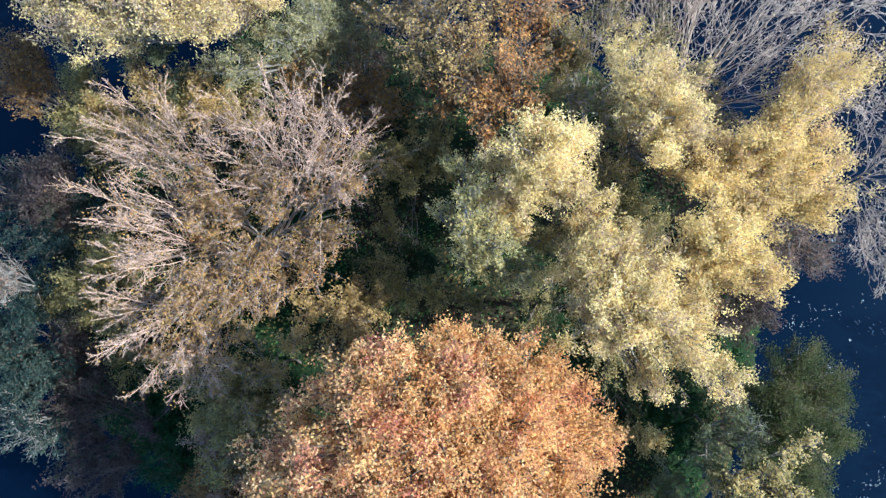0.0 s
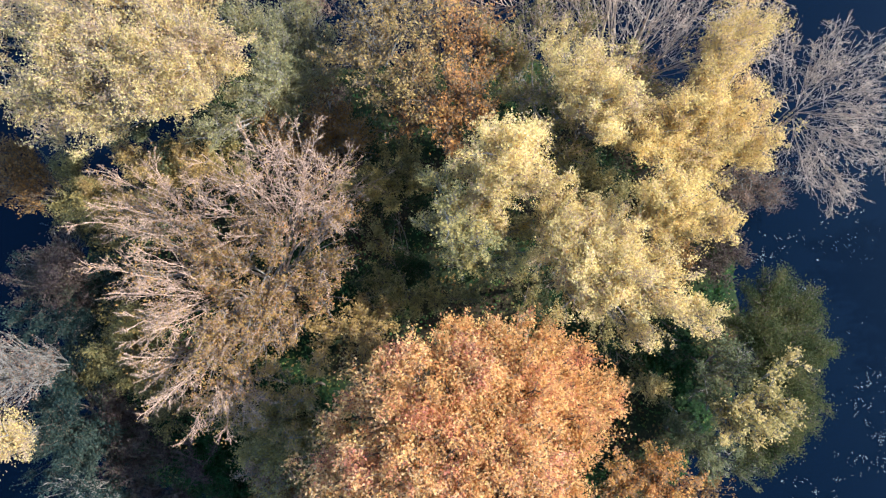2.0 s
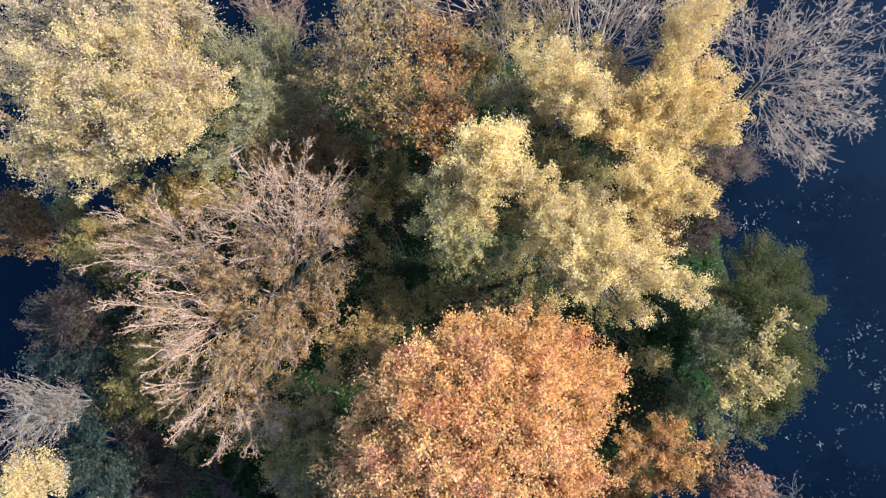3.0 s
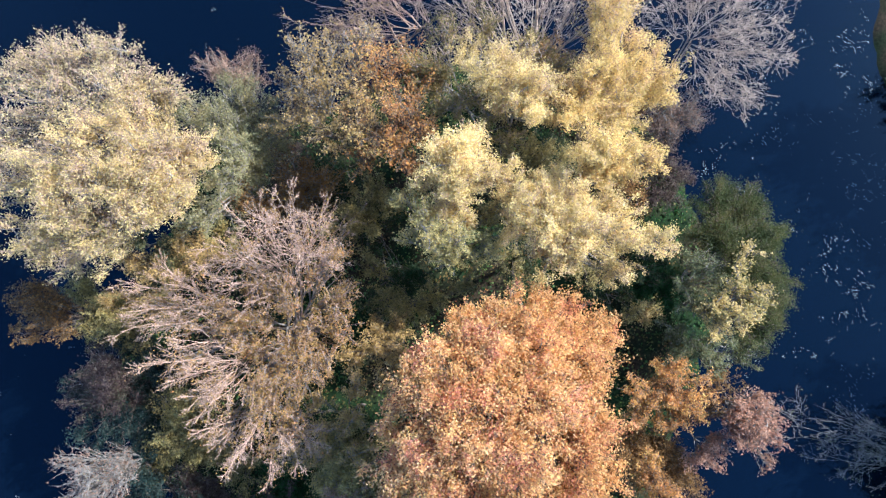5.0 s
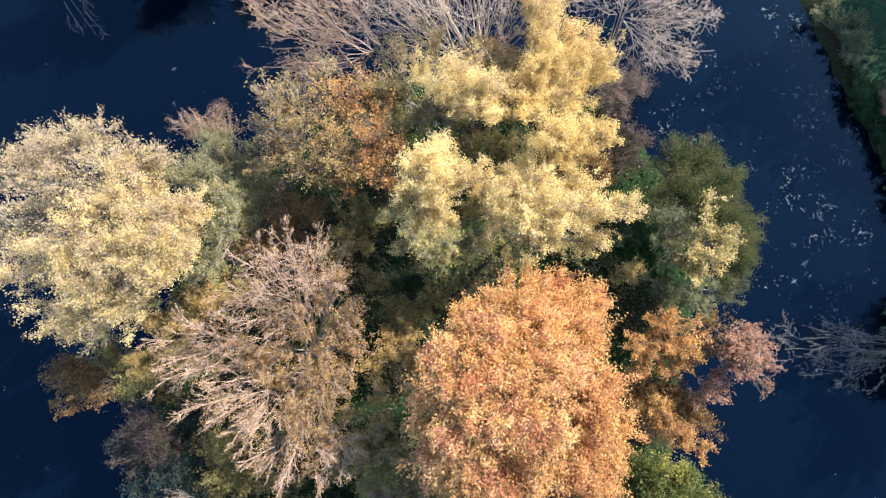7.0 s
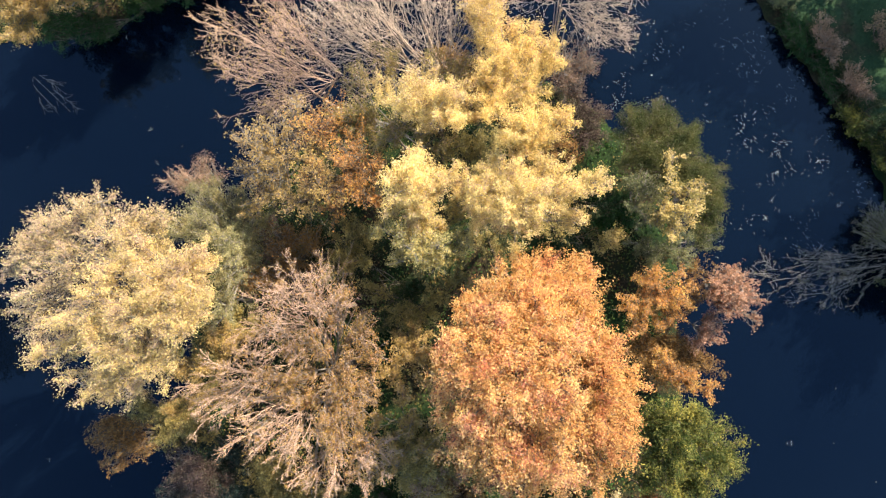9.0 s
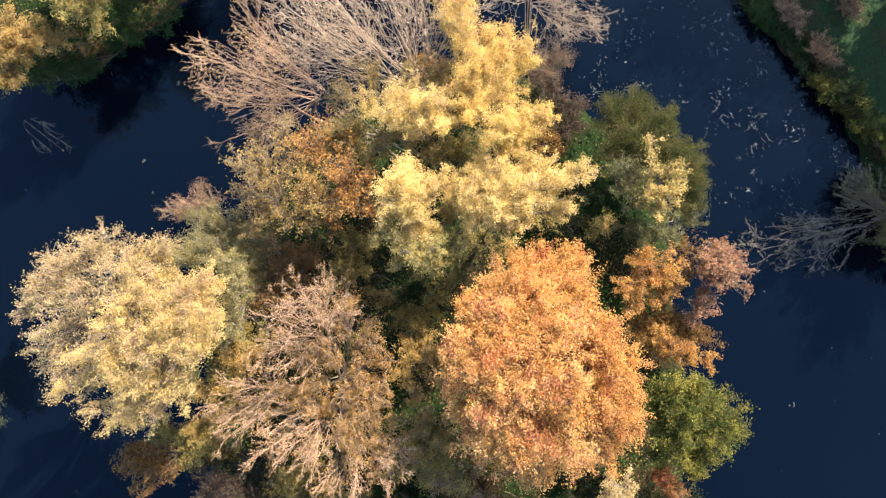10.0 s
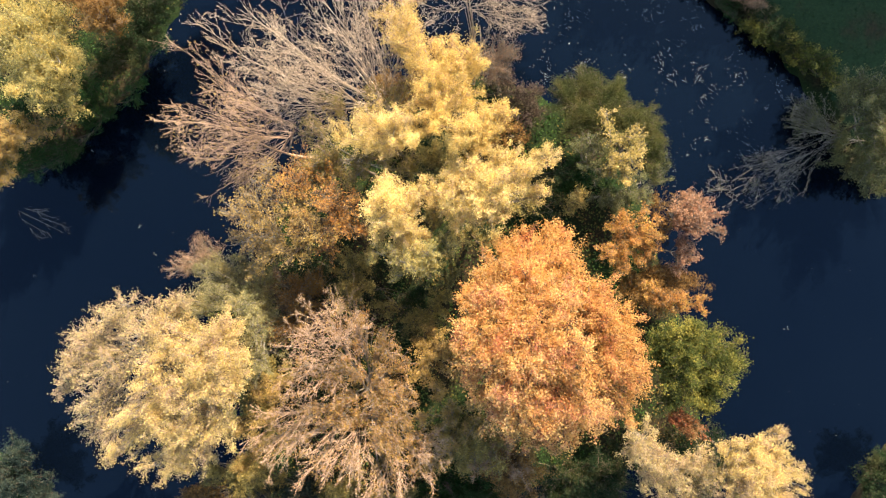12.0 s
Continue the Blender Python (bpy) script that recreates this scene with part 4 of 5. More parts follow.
tree("shrub", "olive green bush under bare branches", "shrub", [(-18.1, 3.6, 7.0, 1.58), (-18.8, 1.7, 7.0, 1.50), (-21.0, 1.6, 6.0, 1.40), (-18.4, 0.4, 6.0, 1.39)], OLIVE, BARK_DARK, leaf=0.11, lai=1.7, thick=0.08)
tree("tree", "pale grey leafless shrub over the western water", "tree", [(-21.4, 1.9, 12.0, 1.46), (-20.1, 1.1, 12.0, 1.18), (-22.4, 3.4, 11.0, 1.12), (-20.2, 2.4, 11.0, 1.00), (-22.7, 1.1, 12.0, 1.18)], DUSKY, BARK_GREY, leaf=0.085, lai=0.25, twiggy=2.2, thick=0.1)
tree("tree", "cream-leaved shrub tree at the western shore", "tree", [(-22.0, -0.9, 12.0, 1.28), (-23.1, -0.7, 12.0, 1.17), (-21.8, -1.6, 11.0, 0.99), (-23.1, -1.8, 12.0, 1.22)], CREAM, BARK_PALE, leaf=0.085, lai=1.6, thick=0.1)
tree("shrub", "blue-green bush beside the leafless shrub", "shrub", [(-20.9, -0.0, 9.0, 1.47), (-22.0, -1.8, 9.0, 1.34), (-20.9, -2.4, 8.0, 1.38), (-21.2, 1.6, 7.0, 1.38)], TEAL, BARK_DARK, leaf=0.11, lai=1.6, thick=0.08)
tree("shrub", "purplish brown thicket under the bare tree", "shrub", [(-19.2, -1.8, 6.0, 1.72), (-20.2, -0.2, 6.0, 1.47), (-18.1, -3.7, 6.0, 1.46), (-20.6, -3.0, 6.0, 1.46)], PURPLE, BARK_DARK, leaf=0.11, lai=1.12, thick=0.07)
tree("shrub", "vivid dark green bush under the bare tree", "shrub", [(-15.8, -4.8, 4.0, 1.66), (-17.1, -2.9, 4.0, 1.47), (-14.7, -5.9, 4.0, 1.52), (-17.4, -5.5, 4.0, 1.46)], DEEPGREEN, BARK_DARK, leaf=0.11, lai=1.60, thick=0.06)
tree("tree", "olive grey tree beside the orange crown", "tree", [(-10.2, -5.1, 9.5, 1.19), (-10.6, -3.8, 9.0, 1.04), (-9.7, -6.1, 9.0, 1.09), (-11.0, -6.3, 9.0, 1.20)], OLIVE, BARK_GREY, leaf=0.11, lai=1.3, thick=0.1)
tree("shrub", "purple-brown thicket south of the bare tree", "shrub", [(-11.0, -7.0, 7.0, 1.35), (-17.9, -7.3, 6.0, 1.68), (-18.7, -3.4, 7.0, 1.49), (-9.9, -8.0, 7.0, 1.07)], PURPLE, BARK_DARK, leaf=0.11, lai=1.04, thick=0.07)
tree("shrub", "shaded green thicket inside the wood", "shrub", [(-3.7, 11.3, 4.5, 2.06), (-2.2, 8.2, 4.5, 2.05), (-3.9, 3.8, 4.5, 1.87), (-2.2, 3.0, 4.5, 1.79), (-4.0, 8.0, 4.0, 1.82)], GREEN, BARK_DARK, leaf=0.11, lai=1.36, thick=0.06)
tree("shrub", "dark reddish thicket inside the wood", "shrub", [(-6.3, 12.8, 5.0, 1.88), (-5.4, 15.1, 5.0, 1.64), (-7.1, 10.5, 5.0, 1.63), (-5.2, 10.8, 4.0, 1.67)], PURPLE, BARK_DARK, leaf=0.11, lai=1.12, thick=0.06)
tree("shrub", "golden leaved bush beside the orange tree", "shrub", [(-4.7, 0.4, 10.0, 1.35), (-5.3, -1.1, 10.0, 1.20), (-4.4, 1.6, 9.0, 1.24), (-6.4, 0.8, 10.0, 1.21)], TAN, BARK_DARK, leaf=0.11, lai=1.5, thick=0.08)
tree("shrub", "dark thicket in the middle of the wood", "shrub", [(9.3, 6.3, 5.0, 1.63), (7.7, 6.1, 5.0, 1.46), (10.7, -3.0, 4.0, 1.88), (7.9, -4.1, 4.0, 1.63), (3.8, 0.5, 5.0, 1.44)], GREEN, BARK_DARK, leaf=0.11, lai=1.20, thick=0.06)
tree("shrub", "reddish brown bush under the southern side of the orange tree", "shrub", [(-9.9, -6.0, 8.5, 1.31), (-11.1, -8.2, 7.5, 1.42), (-9.0, -8.3, 8.5, 1.14), (-12.3, -7.8, 6.5, 1.28), (-12.3, -6.1, 6.0, 1.20)], BROWN, BARK_DARK, leaf=0.10, lai=1.5, thick=0.06)
tree("shrub", "olive leaved bush beside the half-bare tree", "shrub", [(-9.5, -4.6, 9.0, 1.29), (-11.1, -4.2, 8.5, 1.14), (-9.9, -2.8, 9.0, 1.13), (-8.2, -4.9, 9.5, 0.96), (-11.8, -2.8, 7.5, 1.08)], OLIVE, BARK_GREY, leaf=0.10, lai=1.3, thick=0.06)
tree("shrub", "dark mossy green bush on the southern shore", "shrub", [(-14.4, -5.0, 4.5, 1.51), (-14.4, -7.1, 4.5, 1.51), (-11.1, -14.3, 4.5, 1.60), (-11.1, -12.0, 5.0, 1.49), (-9.6, -15.9, 5.0, 1.41), (-13.1, -11.0, 4.5, 1.51), (-9.0, -13.9, 5.0, 1.32)], GREEN, BARK_DARK, leaf=0.10, lai=1.36, thick=0.05)
tree("shrub", "dim olive green bush at the western shore", "shrub", [(-19.6, 10.5, 7.5, 1.21), (-18.0, 9.6, 8.0, 1.19), (-21.2, 10.8, 6.0, 0.96), (-18.7, 8.6, 6.0, 1.18), (-20.4, 9.6, 6.0, 1.03), (-20.3, 12.1, 6.5, 1.22), (-18.3, 11.2, 7.5, 1.11), (-21.2, 13.6, 5.5, 1.08), (-19.9, 14.0, 7.0, 0.96)], OLIVE, BARK_DARK, leaf=0.10, lai=1.5, thick=0.06)
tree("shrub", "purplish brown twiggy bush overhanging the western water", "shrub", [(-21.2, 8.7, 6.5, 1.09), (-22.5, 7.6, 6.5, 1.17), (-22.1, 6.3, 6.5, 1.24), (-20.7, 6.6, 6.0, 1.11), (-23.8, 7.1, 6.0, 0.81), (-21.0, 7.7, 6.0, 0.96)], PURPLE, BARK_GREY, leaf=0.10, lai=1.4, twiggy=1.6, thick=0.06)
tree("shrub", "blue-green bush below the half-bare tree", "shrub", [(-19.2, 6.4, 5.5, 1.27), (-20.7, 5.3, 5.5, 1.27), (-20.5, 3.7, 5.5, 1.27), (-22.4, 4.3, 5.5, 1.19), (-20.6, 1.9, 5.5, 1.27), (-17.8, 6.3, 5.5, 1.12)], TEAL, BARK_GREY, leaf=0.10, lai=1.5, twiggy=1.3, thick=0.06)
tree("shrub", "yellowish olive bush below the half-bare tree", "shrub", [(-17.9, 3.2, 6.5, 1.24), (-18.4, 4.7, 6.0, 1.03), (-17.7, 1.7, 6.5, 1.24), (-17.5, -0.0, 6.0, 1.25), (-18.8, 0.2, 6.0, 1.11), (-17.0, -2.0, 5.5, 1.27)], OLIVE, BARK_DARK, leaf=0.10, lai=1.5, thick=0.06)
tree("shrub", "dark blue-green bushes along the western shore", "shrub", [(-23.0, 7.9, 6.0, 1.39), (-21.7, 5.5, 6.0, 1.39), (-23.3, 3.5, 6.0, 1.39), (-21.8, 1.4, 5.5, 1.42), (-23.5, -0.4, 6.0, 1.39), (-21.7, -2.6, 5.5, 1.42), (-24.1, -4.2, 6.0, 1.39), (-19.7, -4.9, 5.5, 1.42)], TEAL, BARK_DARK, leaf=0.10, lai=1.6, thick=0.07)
# the northern bank
tree("tree", "olive yellow tree on the northern bank", "tree", [(6.1, 37.2, 9.5, 2.55), (4.8, 34.3, 9.5, 2.28), (2.6, 35.7, 9.5, 2.46), (2.3, 33.8, 8.0, 1.82), (4.0, 38.1, 9.5, 2.13), (6.7, 39.3, 9.5, 2.13), (8.3, 37.5, 8.5, 2.17)], SAGE, BARK_GREY, leaf=0.11, lai=2.2, thick=0.16, base=(5.0, 41.0))
tree("tree", "orange-brown tree on the northern bank", "tree", [(9.0, 32.8, 10.0, 1.68), (8.9, 31.9, 9.0, 1.36), (10.3, 34.9, 9.0, 1.89), (10.7, 32.7, 9.0, 1.54)], BROWN, BARK_GREY, leaf=0.11, lai=1.9, thick=0.12, base=(11.0, 37.5))
tree("tree", "golden orange tree on the northern bank", "tree", [(-1.6, 37.4, 8.0, 1.83), (-0.3, 36.0, 7.0, 1.51), (-3.6, 37.7, 7.0, 1.51), (-2.5, 39.2, 8.0, 2.20), (-5.3, 38.4, 7.0, 1.79)], TAN, BARK_GREY, leaf=0.11, lai=2.0, thick=0.12, base=(-2.0, 41.5))
# hidden below the crowns, added so the water off the bank mirrors something dark
tree("shrub", "hidden green bush added under the northern bank trees to darken the reflection", "shrub", [(2.5, 40.0, 5.5, 1.85), (3.7, 37.4, 5.5, 1.69), (-0.3, 38.8, 5.0, 1.87), (0.9, 36.3, 5.0, 1.53), (-3.2, 39.9, 4.5, 1.72), (4.5, 35.1, 5.0, 1.70), (-2.9, 38.7, 3.5, 1.32), (2.8, 37.2, 3.0, 1.60), (7.6, 33.9, 5.0, 1.62), (3.5, 35.5, 2.0, 1.27)], DEEPGREEN, BARK_DARK, leaf=0.115, lai=1.6, thick=0.07, base=(2.0, 38.5))
tree("shrub", "dark green bush on the northern bank", "shrub", [(9.5, 32.9, 5.0, 2.03), (7.0, 33.0, 5.0, 1.85), (11.7, 32.3, 5.0, 1.85), (13.4, 31.7, 5.0, 2.03), (5.6, 34.9, 4.0, 1.70)], GREEN, BARK_DARK, leaf=0.11, lai=2.0, thick=0.08)
# the eastern bank
tree("shrub", "low bramble bush along the eastern bank", "shrub", [(32.9, -0.8, 1.2, 0.65), (34.5, -0.5, 1.2, 0.89), (33.7, -2.0, 1.2, 0.89), (33.1, -3.7, 1.2, 0.89), (32.8, -5.1, 1.2, 0.89), (34.6, -2.8, 1.2, 0.89), (34.0, -4.4, 1.2, 0.89)], GREYGREEN, BARK_GREY, leaf=0.11, lai=1.5, thick=0.04, group="bank shrubs")
tree("shrub", "pinkish brown shrub along the eastern bank", "shrub", [(30.7, -12.2, 1.8, 0.87), (30.3, -13.2, 1.8, 0.87), (30.0, -13.9, 1.8, 0.78), (29.9, -12.2, 1.8, 0.61), (29.8, -14.4, 1.8, 0.44)], DUSKY, BARK_PINK, leaf=0.09, twiggy=2.0, lai=0.9, thick=0.04, group="bank shrubs")
tree("shrub", "yellow-green shrub along the eastern bank", "shrub", [(27.9, -18.1, 1.6, 1.02), (27.2, -19.7, 1.7, 1.10), (26.9, -20.9, 1.8, 1.01), (28.8, -16.7, 1.4, 1.02), (26.1, -21.9, 1.4, 0.92)], LEAFGREEN, BARK_DARK, leaf=0.11, lai=1.6, thick=0.04, group="bank shrubs")
tree("shrub", "dark green shrub along the eastern bank", "shrub", [(29.1, -14.9, 1.4, 1.19), (28.5, -16.6, 1.4, 1.18), (30.1, -13.2, 1.2, 1.03), (27.6, -18.3, 1.4, 1.26), (30.8, -11.6, 1.2, 0.94)], GREEN, BARK_DARK, leaf=0.11, lai=1.9, thick=0.04, group="bank shrubs")
tree("shrub", "pink-tipped shrub by the path", "shrub", [(31.9, -8.9, 1.8, 0.87), (31.3, -10.0, 1.8, 0.87), (30.7, -10.7, 1.8, 0.70), (32.5, -8.2, 1.8, 0.87), (32.2, -10.2, 1.8, 0.61)], DUSKY, BARK_PINK, leaf=0.09, twiggy=2.0, lai=0.9, thick=0.04, group="bank shrubs")
tree("tree", "grey-green willow on the eastern bank", "tree", [(24.5, -22.8, 5.0, 2.06), (22.1, -24.9, 5.0, 2.05), (19.9, -25.9, 4.0, 1.74), (24.5, -24.7, 6.0, 2.51), (25.0, -21.9, 4.0, 1.31), (21.0, -26.3, 6.0, 2.50)], GREYGREEN, BARK_GREY, leaf=0.11, lai=1.5, thick=0.14)
tree("bare_tree", "dead leafless branches fallen into the water", "tree", [(22.9, -19.8, 1.2, 0.95), (23.4, -20.7, 1.4, 0.85), (21.6, -20.1, 1.0, 0.76), (22.4, -21.4, 1.6, 0.94)], GREYGREEN, BARK_GREY, leaf=0.078, lai=0.6, twiggy=2.0, thick=0.045, base=(22.7, -26.2), rich=1.4, crooked=1.2, extra=0, fan_lai=0.25, fans=[
(21.0, -22.9, 2.0, 14.6, -16.4, 0.5), (20.6, -22.9, 2.0, 14.3, -17.2, 0.5), (20.6, -23.1, 2.0, 14.1, -18.2, 0.5), (21.8, -23.7, 2.0, 14.2, -19.7, 0.4), (20.8, -23.2, 2.0, 15.6, -19.9, 0.6), (21.3, -22.6, 2.0, 16.0, -17.4, 0.6), (21.8, -23.2, 2.0, 17.2, -18.1, 0.8), (21.7, -23.4, 2.0, 18.4, -19.5, 1.0), (22.5, -23.7, 2.0, 23.6, -19.4, 1.0), (21.9, -23.7, 2.0, 21.8, -19.4, 1.0), (22.7, -23.3, 2.0, 23.9, -20.2, 1.2), (22.2, -23.2, 2.0, 20.8, -20.2, 1.2), (21.7, -23.4, 2.0, 17.2, -20.9, 0.6)])
tree("shrub", "brown withered shrub on the grass by the path", "shrub", [(35.1, -11.5, 1.5, 0.79), (35.0, -12.8, 1.5, 0.88), (34.4, -13.9, 1.5, 0.70), (34.0, -12.9, 1.5, 0.53)], DUSKY, BARK_DARK, leaf=0.10, lai=0.9, twiggy=1.6, thick=0.04, group="bank shrubs")
# the western and southern banks
tree("shrub", "dark green bush on the western bank", "shrub", [(-26.8, 30.7, 3.0, 1.88), (-28.1, 28.6, 2.5, 1.61), (-29.0, 26.8, 2.0, 1.24), (-29.7, 31.0, 3.0, 2.35)], TEAL, BARK_DARK, leaf=0.11, lai=1.9, thick=0.06)
tree("shrub", "dark olive bush on the southern bank", "shrub", [(-1.3, -34.0, 3.0, 1.30), (-3.3, -34.3, 3.0, 1.56), (-1.8, -35.7, 3.0, 2.16)], GREEN, BARK_DARK, leaf=0.11, lai=1.6, thick=0.06)
# unseen trees, added beyond the path to keep the bank in shade
tree("tree", "unseen olive tree added beyond the footpath to shade the bank", "tree", [(47.0, -26.0, 10.9, 3.2), (49.0, -28.5, 13.9, 3.2), (46.0, -29.5, 8.9, 2.8), (49.5, -24.5, 15.4, 3.0), (48.0, -27.0, 7.9, 3.0)], OLIVE, BARK_GREY, leaf=0.34, lai=3.3, thick=0.2, group="trees beyond the path")
tree("tree", "unseen brown tree added beyond the footpath to shade the bank", "tree", [(49.5, -18.0, 10.9, 3.2), (51.0, -20.5, 14.9, 3.4), (49.0, -21.5, 8.9, 3.0), (51.5, -17.5, 16.4, 3.2), (50.0, -19.5, 7.4, 3.0)], BROWN, BARK_GREY, leaf=0.34, lai=3.3, thick=0.2, group="trees beyond the path")
tree("tree", "unseen olive tree added above the eastern bank for shade", "tree", [(46.5, -11.0, 9.9, 3.2), (48.0, -13.5, 12.9, 3.2), (48.5, -10.0, 15.4, 3.2), (47.0, -12.5, 7.4, 3.0)], OLIVE, BARK_GREY, leaf=0.34, lai=3.3, thick=0.2, group="trees beyond the path")
tree("tree", "unseen broad brown tree added above the eastern bank for shade", "tree", [(44.5, -4.0, 8.9, 3.0), (45.5, -6.5, 12.4, 3.2), (46.5, -3.5, 14.4, 3.2), (45.0, -5.0, 6.9, 2.8)], BROWN, BARK_GREY, leaf=0.34, lai=3.3, thick=0.2, group="trees beyond the path")
tree("shrub", "grey-green bush under the pale yellow tree", "shrub", [(-16.2, 14.1, 11.0, 1.11), (-14.1, 12.5, 11.0, 1.10), (-12.8, 11.2, 10.0, 1.07), (-17.8, 15.2, 11.0, 0.88)], GREYGREEN, BARK_DARK, leaf=0.11, lai=1.7, thick=0.08)
tree("shrub", "dark green bush hanging over the northern shore", "shrub", [(-1.8, 37.4, 1.5, 1.78), (2.2, 35.1, 1.5, 1.68), (-4.1, 39.2, 1.5, 1.68), (5.9, 33.6, 1.5, 1.58), (9.8, 33.0, 1.5, 1.68)], DEEPGREEN, BARK_DARK, leaf=0.11, lai=1.44, thick=0.05)
tree("shrub", "dark blue-green thicket at the south-western corner", "shrub", [(-20.8, -3.0, 8.0, 1.44), (-20.2, -2.0, 7.0, 1.28), (-20.1, -4.6, 6.0, 1.42), (-22.3, -0.9, 7.0, 1.28), (-22.7, 1.6, 6.0, 1.40)], TEAL, BARK_DARK, leaf=0.11, lai=1.6, thick=0.08)
tree("shrub", "dark purple-brown thicket on the southern shore", "shrub", [(-18.6, -5.4, 6.0, 1.47), (-17.3, -7.4, 5.5, 1.48), (-20.2, -7.3, 5.0, 1.39), (-15.5, -4.5, 6.0, 1.24)], PURPLE, BARK_DARK, leaf=0.11, lai=1.12, thick=0.07)
tree("shrub", "greyish half-bare bush over the south-western water", "shrub", [(-20.0, -4.9, 9.0, 1.13), (-20.9, -3.7, 9.0, 1.03), (-19.5, -5.6, 8.0, 0.95)], TEAL, BARK_GREY, leaf=0.115, lai=1.0, twiggy=1.6, thick=0.07)
tree("shrub", "low dark green bush on the southern shore", "shrub", [(-4.7, -21.5, 3.0, 1.94), (-6.2, -18.9, 3.0, 1.95), (-6.1, -23.9, 3.0, 1.76), (-7.9, -21.8, 3.0, 1.94), (-7.8, -16.2, 3.0, 1.95)], GREEN, BARK_DARK, leaf=0.11, lai=1.36, thick=0.05)
tree("shrub", "dark brown undergrowth below the pale yellow trees", "shrub", [(13.6, 9.1, 4.0, 1.92), (14.7, 6.3, 4.0, 1.83), (12.4, 3.0, 4.0, 1.65), (12.5, 11.4, 4.0, 1.85), (12.4, 0.9, 4.0, 1.48)], BROWN, BARK_DARK, leaf=0.11, lai=1.5, thick=0.05)
tree("shrub", "dark reddish thicket at the eastern shore", "shrub", [(16.2, 2.7, 2.5, 1.86), (14.7, 0.6, 2.2, 1.77), (17.9, 4.3, 2.5, 1.68), (16.7, 0.3, 1.8, 1.41)], PURPLE, BARK_DARK, leaf=0.11, lai=0.72, thick=0.05)
tree("shrub", "dull brown bush at the foot of the willow", "shrub", [(20.3, -25.0, 1.4, 1.65), (19.8, -27.0, 1.6, 1.64), (22.1, -23.6, 1.2, 1.38), (19.8, -28.3, 1.6, 1.82)], GREYGREEN, BARK_DARK, leaf=0.11, lai=1.6, thick=0.05)

# another unseen shade tree, added for the willow and the fallen branches
tree("tree", "unseen dense olive tree added to shade the bank and fallen branches", "tree", [(38.5, -24.0, 15.4, 2.6), (40.0, -22.0, 17.4, 2.8), (40.5, -19.5, 15.9, 2.8), (41.5, -24.5, 16.9, 3.0), (42.0, -21.0, 13.4, 3.0), (40.5, -22.5, 11.9, 2.6)], OLIVE, BARK_GREY, leaf=0.34, lai=3.3, thick=0.22, group="trees beyond the path")
tree("shrub", "green bramble bush overhanging the eastern shore", "shrub", [(28.7, -13.8, 0.9, 0.80), (28.3, -14.5, 0.9, 0.89), (28.1, -15.4, 0.9, 0.89), (28.0, -16.3, 0.9, 0.89), (27.6, -17.3, 0.9, 0.80), (27.2, -18.3, 0.9, 0.89), (26.6, -19.4, 0.9, 0.80), (29.0, -15.1, 0.9, 0.80), (28.3, -17.3, 0.9, 0.80)], LEAFGREEN, BARK_DARK, leaf=0.115, lai=1.9, thick=0.03, group="bank shrubs")
tree("shrub", "green bush overhanging the shore by the grassy bank", "shrub", [(31.6, -6.1, 0.9, 0.98), (31.0, -7.2, 0.9, 0.98), (30.4, -8.3, 0.9, 0.89), (32.1, -8.0, 0.9, 0.98), (30.5, -9.8, 0.9, 0.80), (30.0, -10.9, 0.9, 0.71), (29.6, -11.9, 0.9, 0.71), (28.9, -12.6, 0.9, 0.62)], DEEPGREEN, BARK_DARK, leaf=0.10, lai=1.9, thick=0.03, group="bank shrubs")
# unseen as well, added where sun still reached the lawn
tree("tree", "unseen tall brown tree added to shade gaps on the lawn", "tree", [(54.5, -21.5, 16.5, 3.2), (55.0, -24.5, 16.5, 3.2), (57.0, -23.0, 19.0, 3.2), (53.5, -23.0, 13.5, 3.0), (56.0, -22.5, 9.0, 3.0), (46.8, -26.3, 17.0, 2.6), (49.5, -25.5, 14.5, 2.6)], BROWN, BARK_GREY, leaf=0.34, lai=3.3, thick=0.24, group="trees beyond the path")


# ---- undergrowth, grass, path, and what floats on the water ----
def scattered(count, x0, x1, y0, y1, keep):
    x, y = rng.uniform(x0, x1, count), rng.uniform(y0, y1, count)
    k = keep(x, y)
    return x[k], y[k]


def waves(x, y, size):
    """A smooth random field between 0 and 1."""
    v = sum(np.sin(x * math.cos(a) * f + y * math.sin(a) * f + p) for a, f, p in ((0.3, 1.0, 0.4), (1.4, 1.3, 2.0), (2.5, 0.8, 4.1), (0.9, 2.1, 1.2), (2.0, 1.9, 5.0)) for f in (f * 6.28 / size,))
    return np.clip(0.5 + v / 6.0, 0, 1)


UNDER = leaf_material("leaf_undergrowth", [(0.027, 0.069, 0.02), (0.054, 0.111, 0.028), (0.087, 0.114, 0.028), (0.128, 0.102, 0.034), (0.195, 0.112, 0.042)], patch=3.0)
x, y = scattered(115000, -32, 30, -32, 56, lambda x, y: np.maximum(inside_distance(ISLAND, x, y), inside_distance(NORTH_BANK, x, y)) > 0.2)
z = ground_height(x, y) + 0.05 + rng.uniform(0, 1, len(x)) ** 0.6 * (0.15 + 1.6 * waves(x, y, 5.0) ** 2)
tagged(new("undergrowth", mesh_from("undergrowth", *leaves(np.stack([x, y, z], -1), 0.19, 1.0), UNDER)), "dark ivy, bramble and fallen leaves under the trees", "undergrowth", kind="stuff")

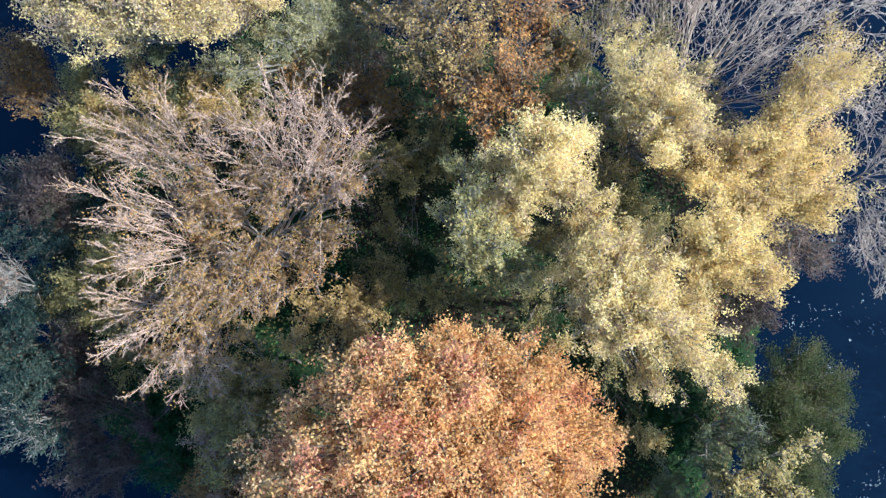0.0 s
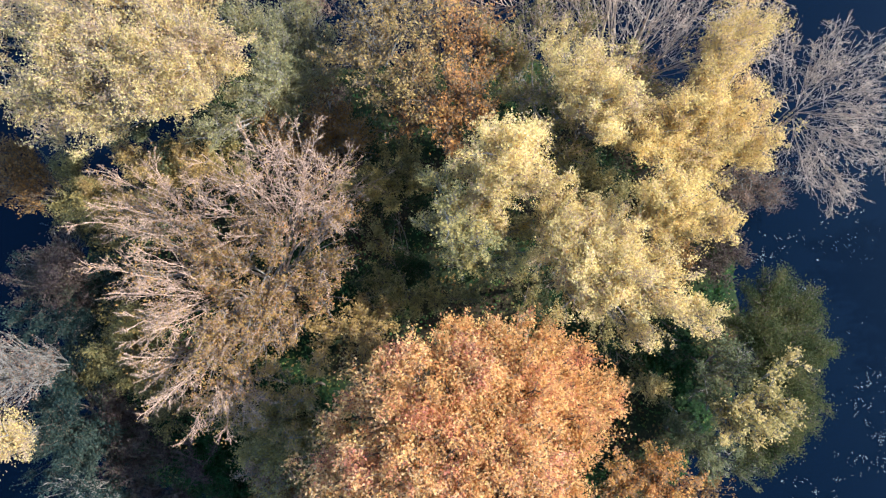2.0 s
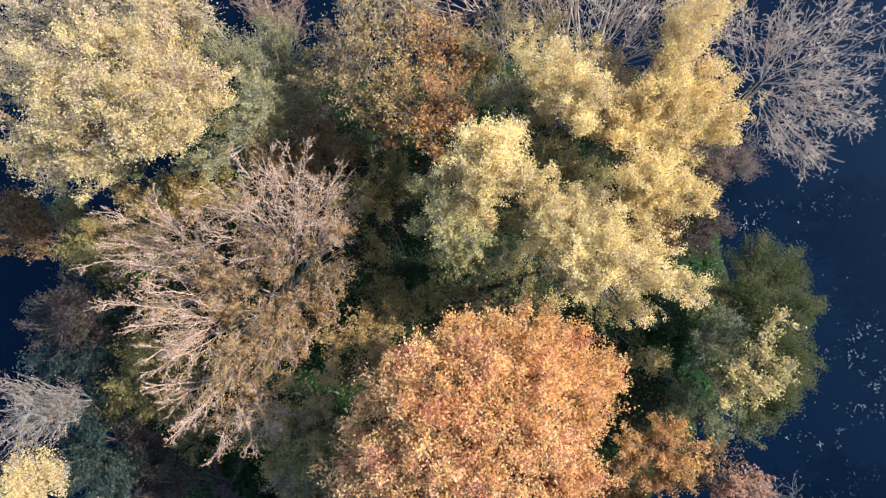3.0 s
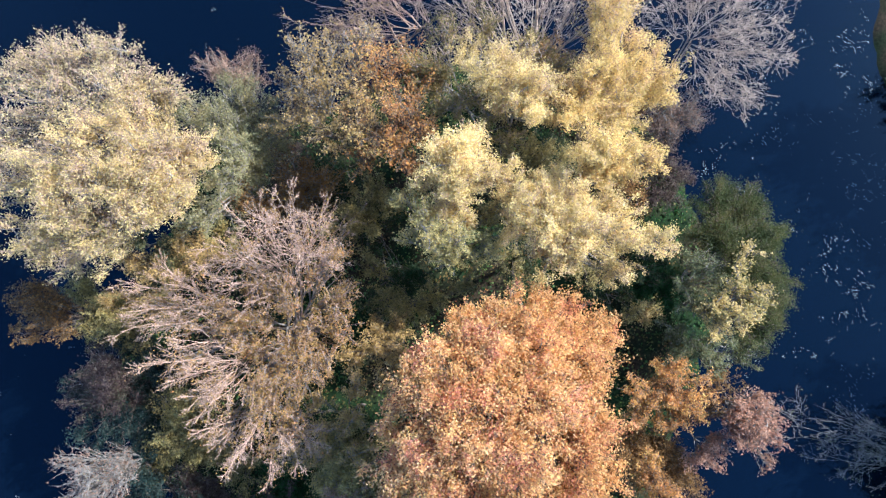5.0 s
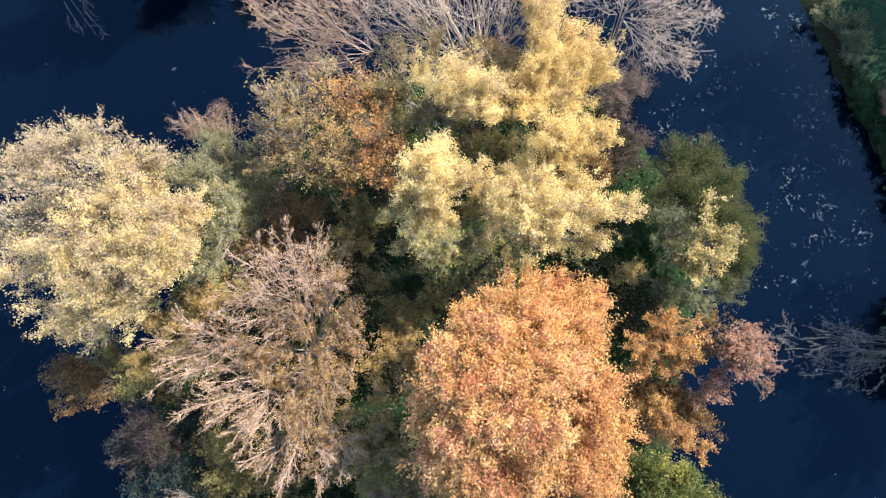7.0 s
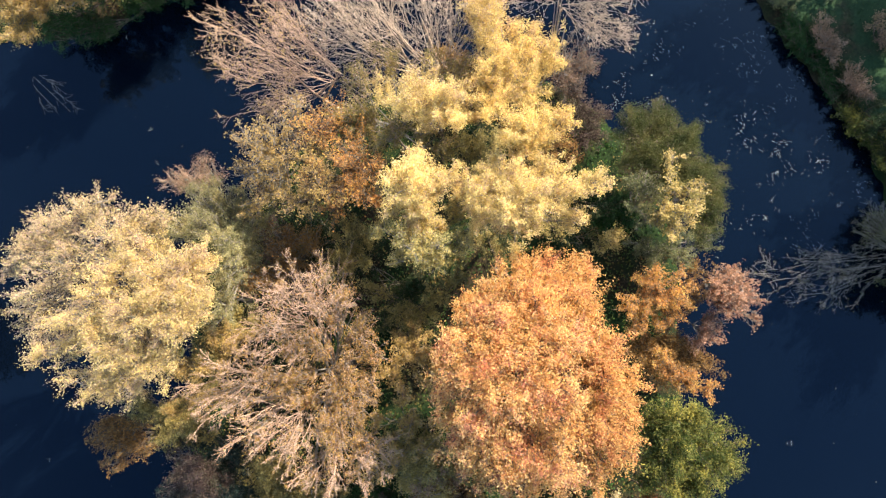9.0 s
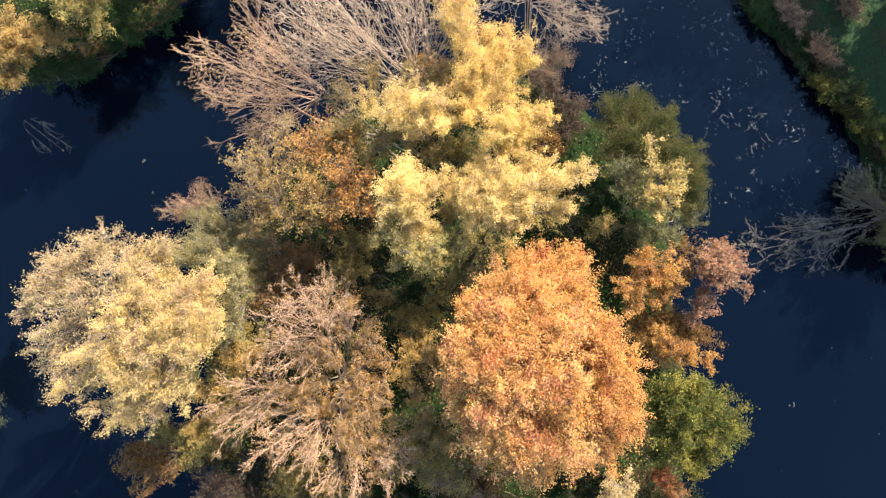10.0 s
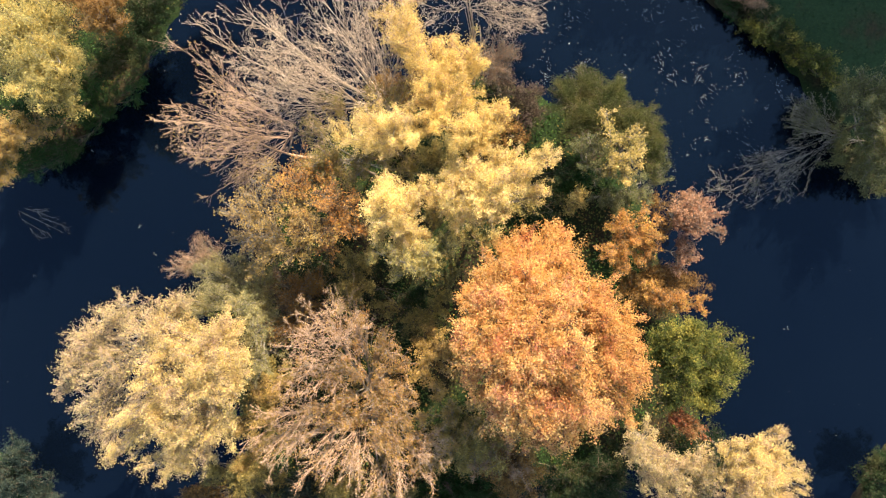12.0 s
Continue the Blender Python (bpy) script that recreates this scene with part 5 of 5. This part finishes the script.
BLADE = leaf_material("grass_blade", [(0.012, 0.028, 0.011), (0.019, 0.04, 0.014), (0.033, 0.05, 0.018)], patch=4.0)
lawn_v, lawn_f = sheet(np.arange(14, 52, 0.5), np.arange(-46, 8, 0.5), lambda x, y: ground_height(x, y) + 0.03)
on_bank = inside_distance(EAST_BANK, lawn_v[:, 0], lawn_v[:, 1]) > 0.9
lawn_f = lawn_f[on_bank[lawn_f].all(axis=1)]
used, lawn_f = np.unique(lawn_f, return_inverse=True)
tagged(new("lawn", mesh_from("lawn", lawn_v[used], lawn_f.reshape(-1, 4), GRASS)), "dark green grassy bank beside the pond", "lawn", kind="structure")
x, y = scattered(60000, 14, 52, -46, 6, lambda x, y: inside_distance(EAST_BANK, x, y) > 0.9)
z = ground_height(x, y) + 0.07
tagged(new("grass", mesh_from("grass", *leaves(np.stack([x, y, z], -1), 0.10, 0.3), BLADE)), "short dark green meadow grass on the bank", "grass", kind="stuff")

FLOATING = leaf_material("leaf_floating", [(0.08, 0.095, 0.095), (0.15, 0.17, 0.165), (0.26, 0.285, 0.275)], through_light=0.0)
drift = lambda x, y: (ground_height(x, y) < -0.25)
groups = [scattered(11000, 14, 38, -26, 14, lambda x, y: drift(x, y) & (waves(x, y, 6.0) ** 3 * 1.1 > rng.uniform(0, 1, len(x))) & (np.hypot(x - 27, y + 6) < 15)),
          scattered(400, -45, 45, -45, 50, lambda x, y: drift(x, y))]
x, y = np.concatenate([g[0] for g in groups]), np.concatenate([g[1] for g in groups])
big = rng.uniform(0, 1, len(x)) > 0.82
rafts = [leaves(np.stack([x[k], y[k], 0.02 + 0 * x[k]], -1) if size < 0.07 else np.repeat(np.stack([x[k], y[k], 0.02 + 0 * x[k]], -1), 4, 0) + rng.normal(0, 0.11, (4 * k.sum(), 3)) * [1, 1, 0.03], size, 60.0) for k, size in ((~big, 0.06), (big, 0.075))]
tagged(new("floating_leaves", mesh_from("floating_leaves", *joined(rafts), FLOATING)), "scattered pale fallen leaves floating on the water", "leaves", kind="stuff")

branch = tagged(new("sunken_branch"), "thin bare branches breaking the pond surface", "branch")
branch.location = (-8.2, 40.0, 0.0)
for x0, y0, x1, y1 in ((0, 0.8, -0.4, -4.9), (0.3, 0.2, 0.5, -3.4), (-0.5, 0.1, -0.9, -3.5), (0.1, -1.6, 0.2, -5.1), (-0.9, -1.2, -1.5, -3.0), (0.4, -0.8, 0.9, -2.6)):
    line = curve(np.array([[x0, y0, -0.06]]), np.array([[x1, y1, -0.03]]), np.array([[0.25 * (x0 + 0.2), 0.1, 0.10]]), 9)
    n = 10
    at = rng.integers(1, 8, n)
    side = curve(line[0, at], line[0, at] + np.stack([rng.choice([-1, 1], n) * rng.uniform(0.2, 0.6, n), -rng.uniform(0.3, 0.9, n), rng.uniform(-0.10, 0.01, n)], -1), rng.normal(0, 0.03, (n, 3)), 4)
    stem = part("stem", tubes(line, np.linspace(0.02, 0.008, 9)[None], 5), BARK_GREY, branch)
    part("twig_spray", tubes(side, np.linspace(0.012, 0.006, 4)[None].repeat(n, 0), 3), BARK_GREY, stem, kind="stuff")

s = np.linspace(0, 1, 40)
mid = np.stack([43 - 20 * s, -15.5 - 21 * s], -1)
across = np.array([0.724, -0.69])
rows = [mid + across * o for o in (0.0, 0.15, 1.3, 2.45, 2.6)]
lift = (-0.1, 0.10, 0.13, 0.10, -0.1)
verts = np.concatenate([np.stack([r[:, 0], r[:, 1], ground_height(r[:, 0], r[:, 1]) + l], -1) for r, l in zip(rows, lift)])
i = np.arange(200).reshape(5, 40)
faces = np.stack([i[:-1, :-1], i[1:, :-1], i[1:, 1:], i[:-1, 1:]], -1).reshape(-1, 4)
tagged(new("path", mesh_from("path", verts, faces, ASPHALT)), "narrow grey asphalt footpath along the grass bank", "path", kind="structure")
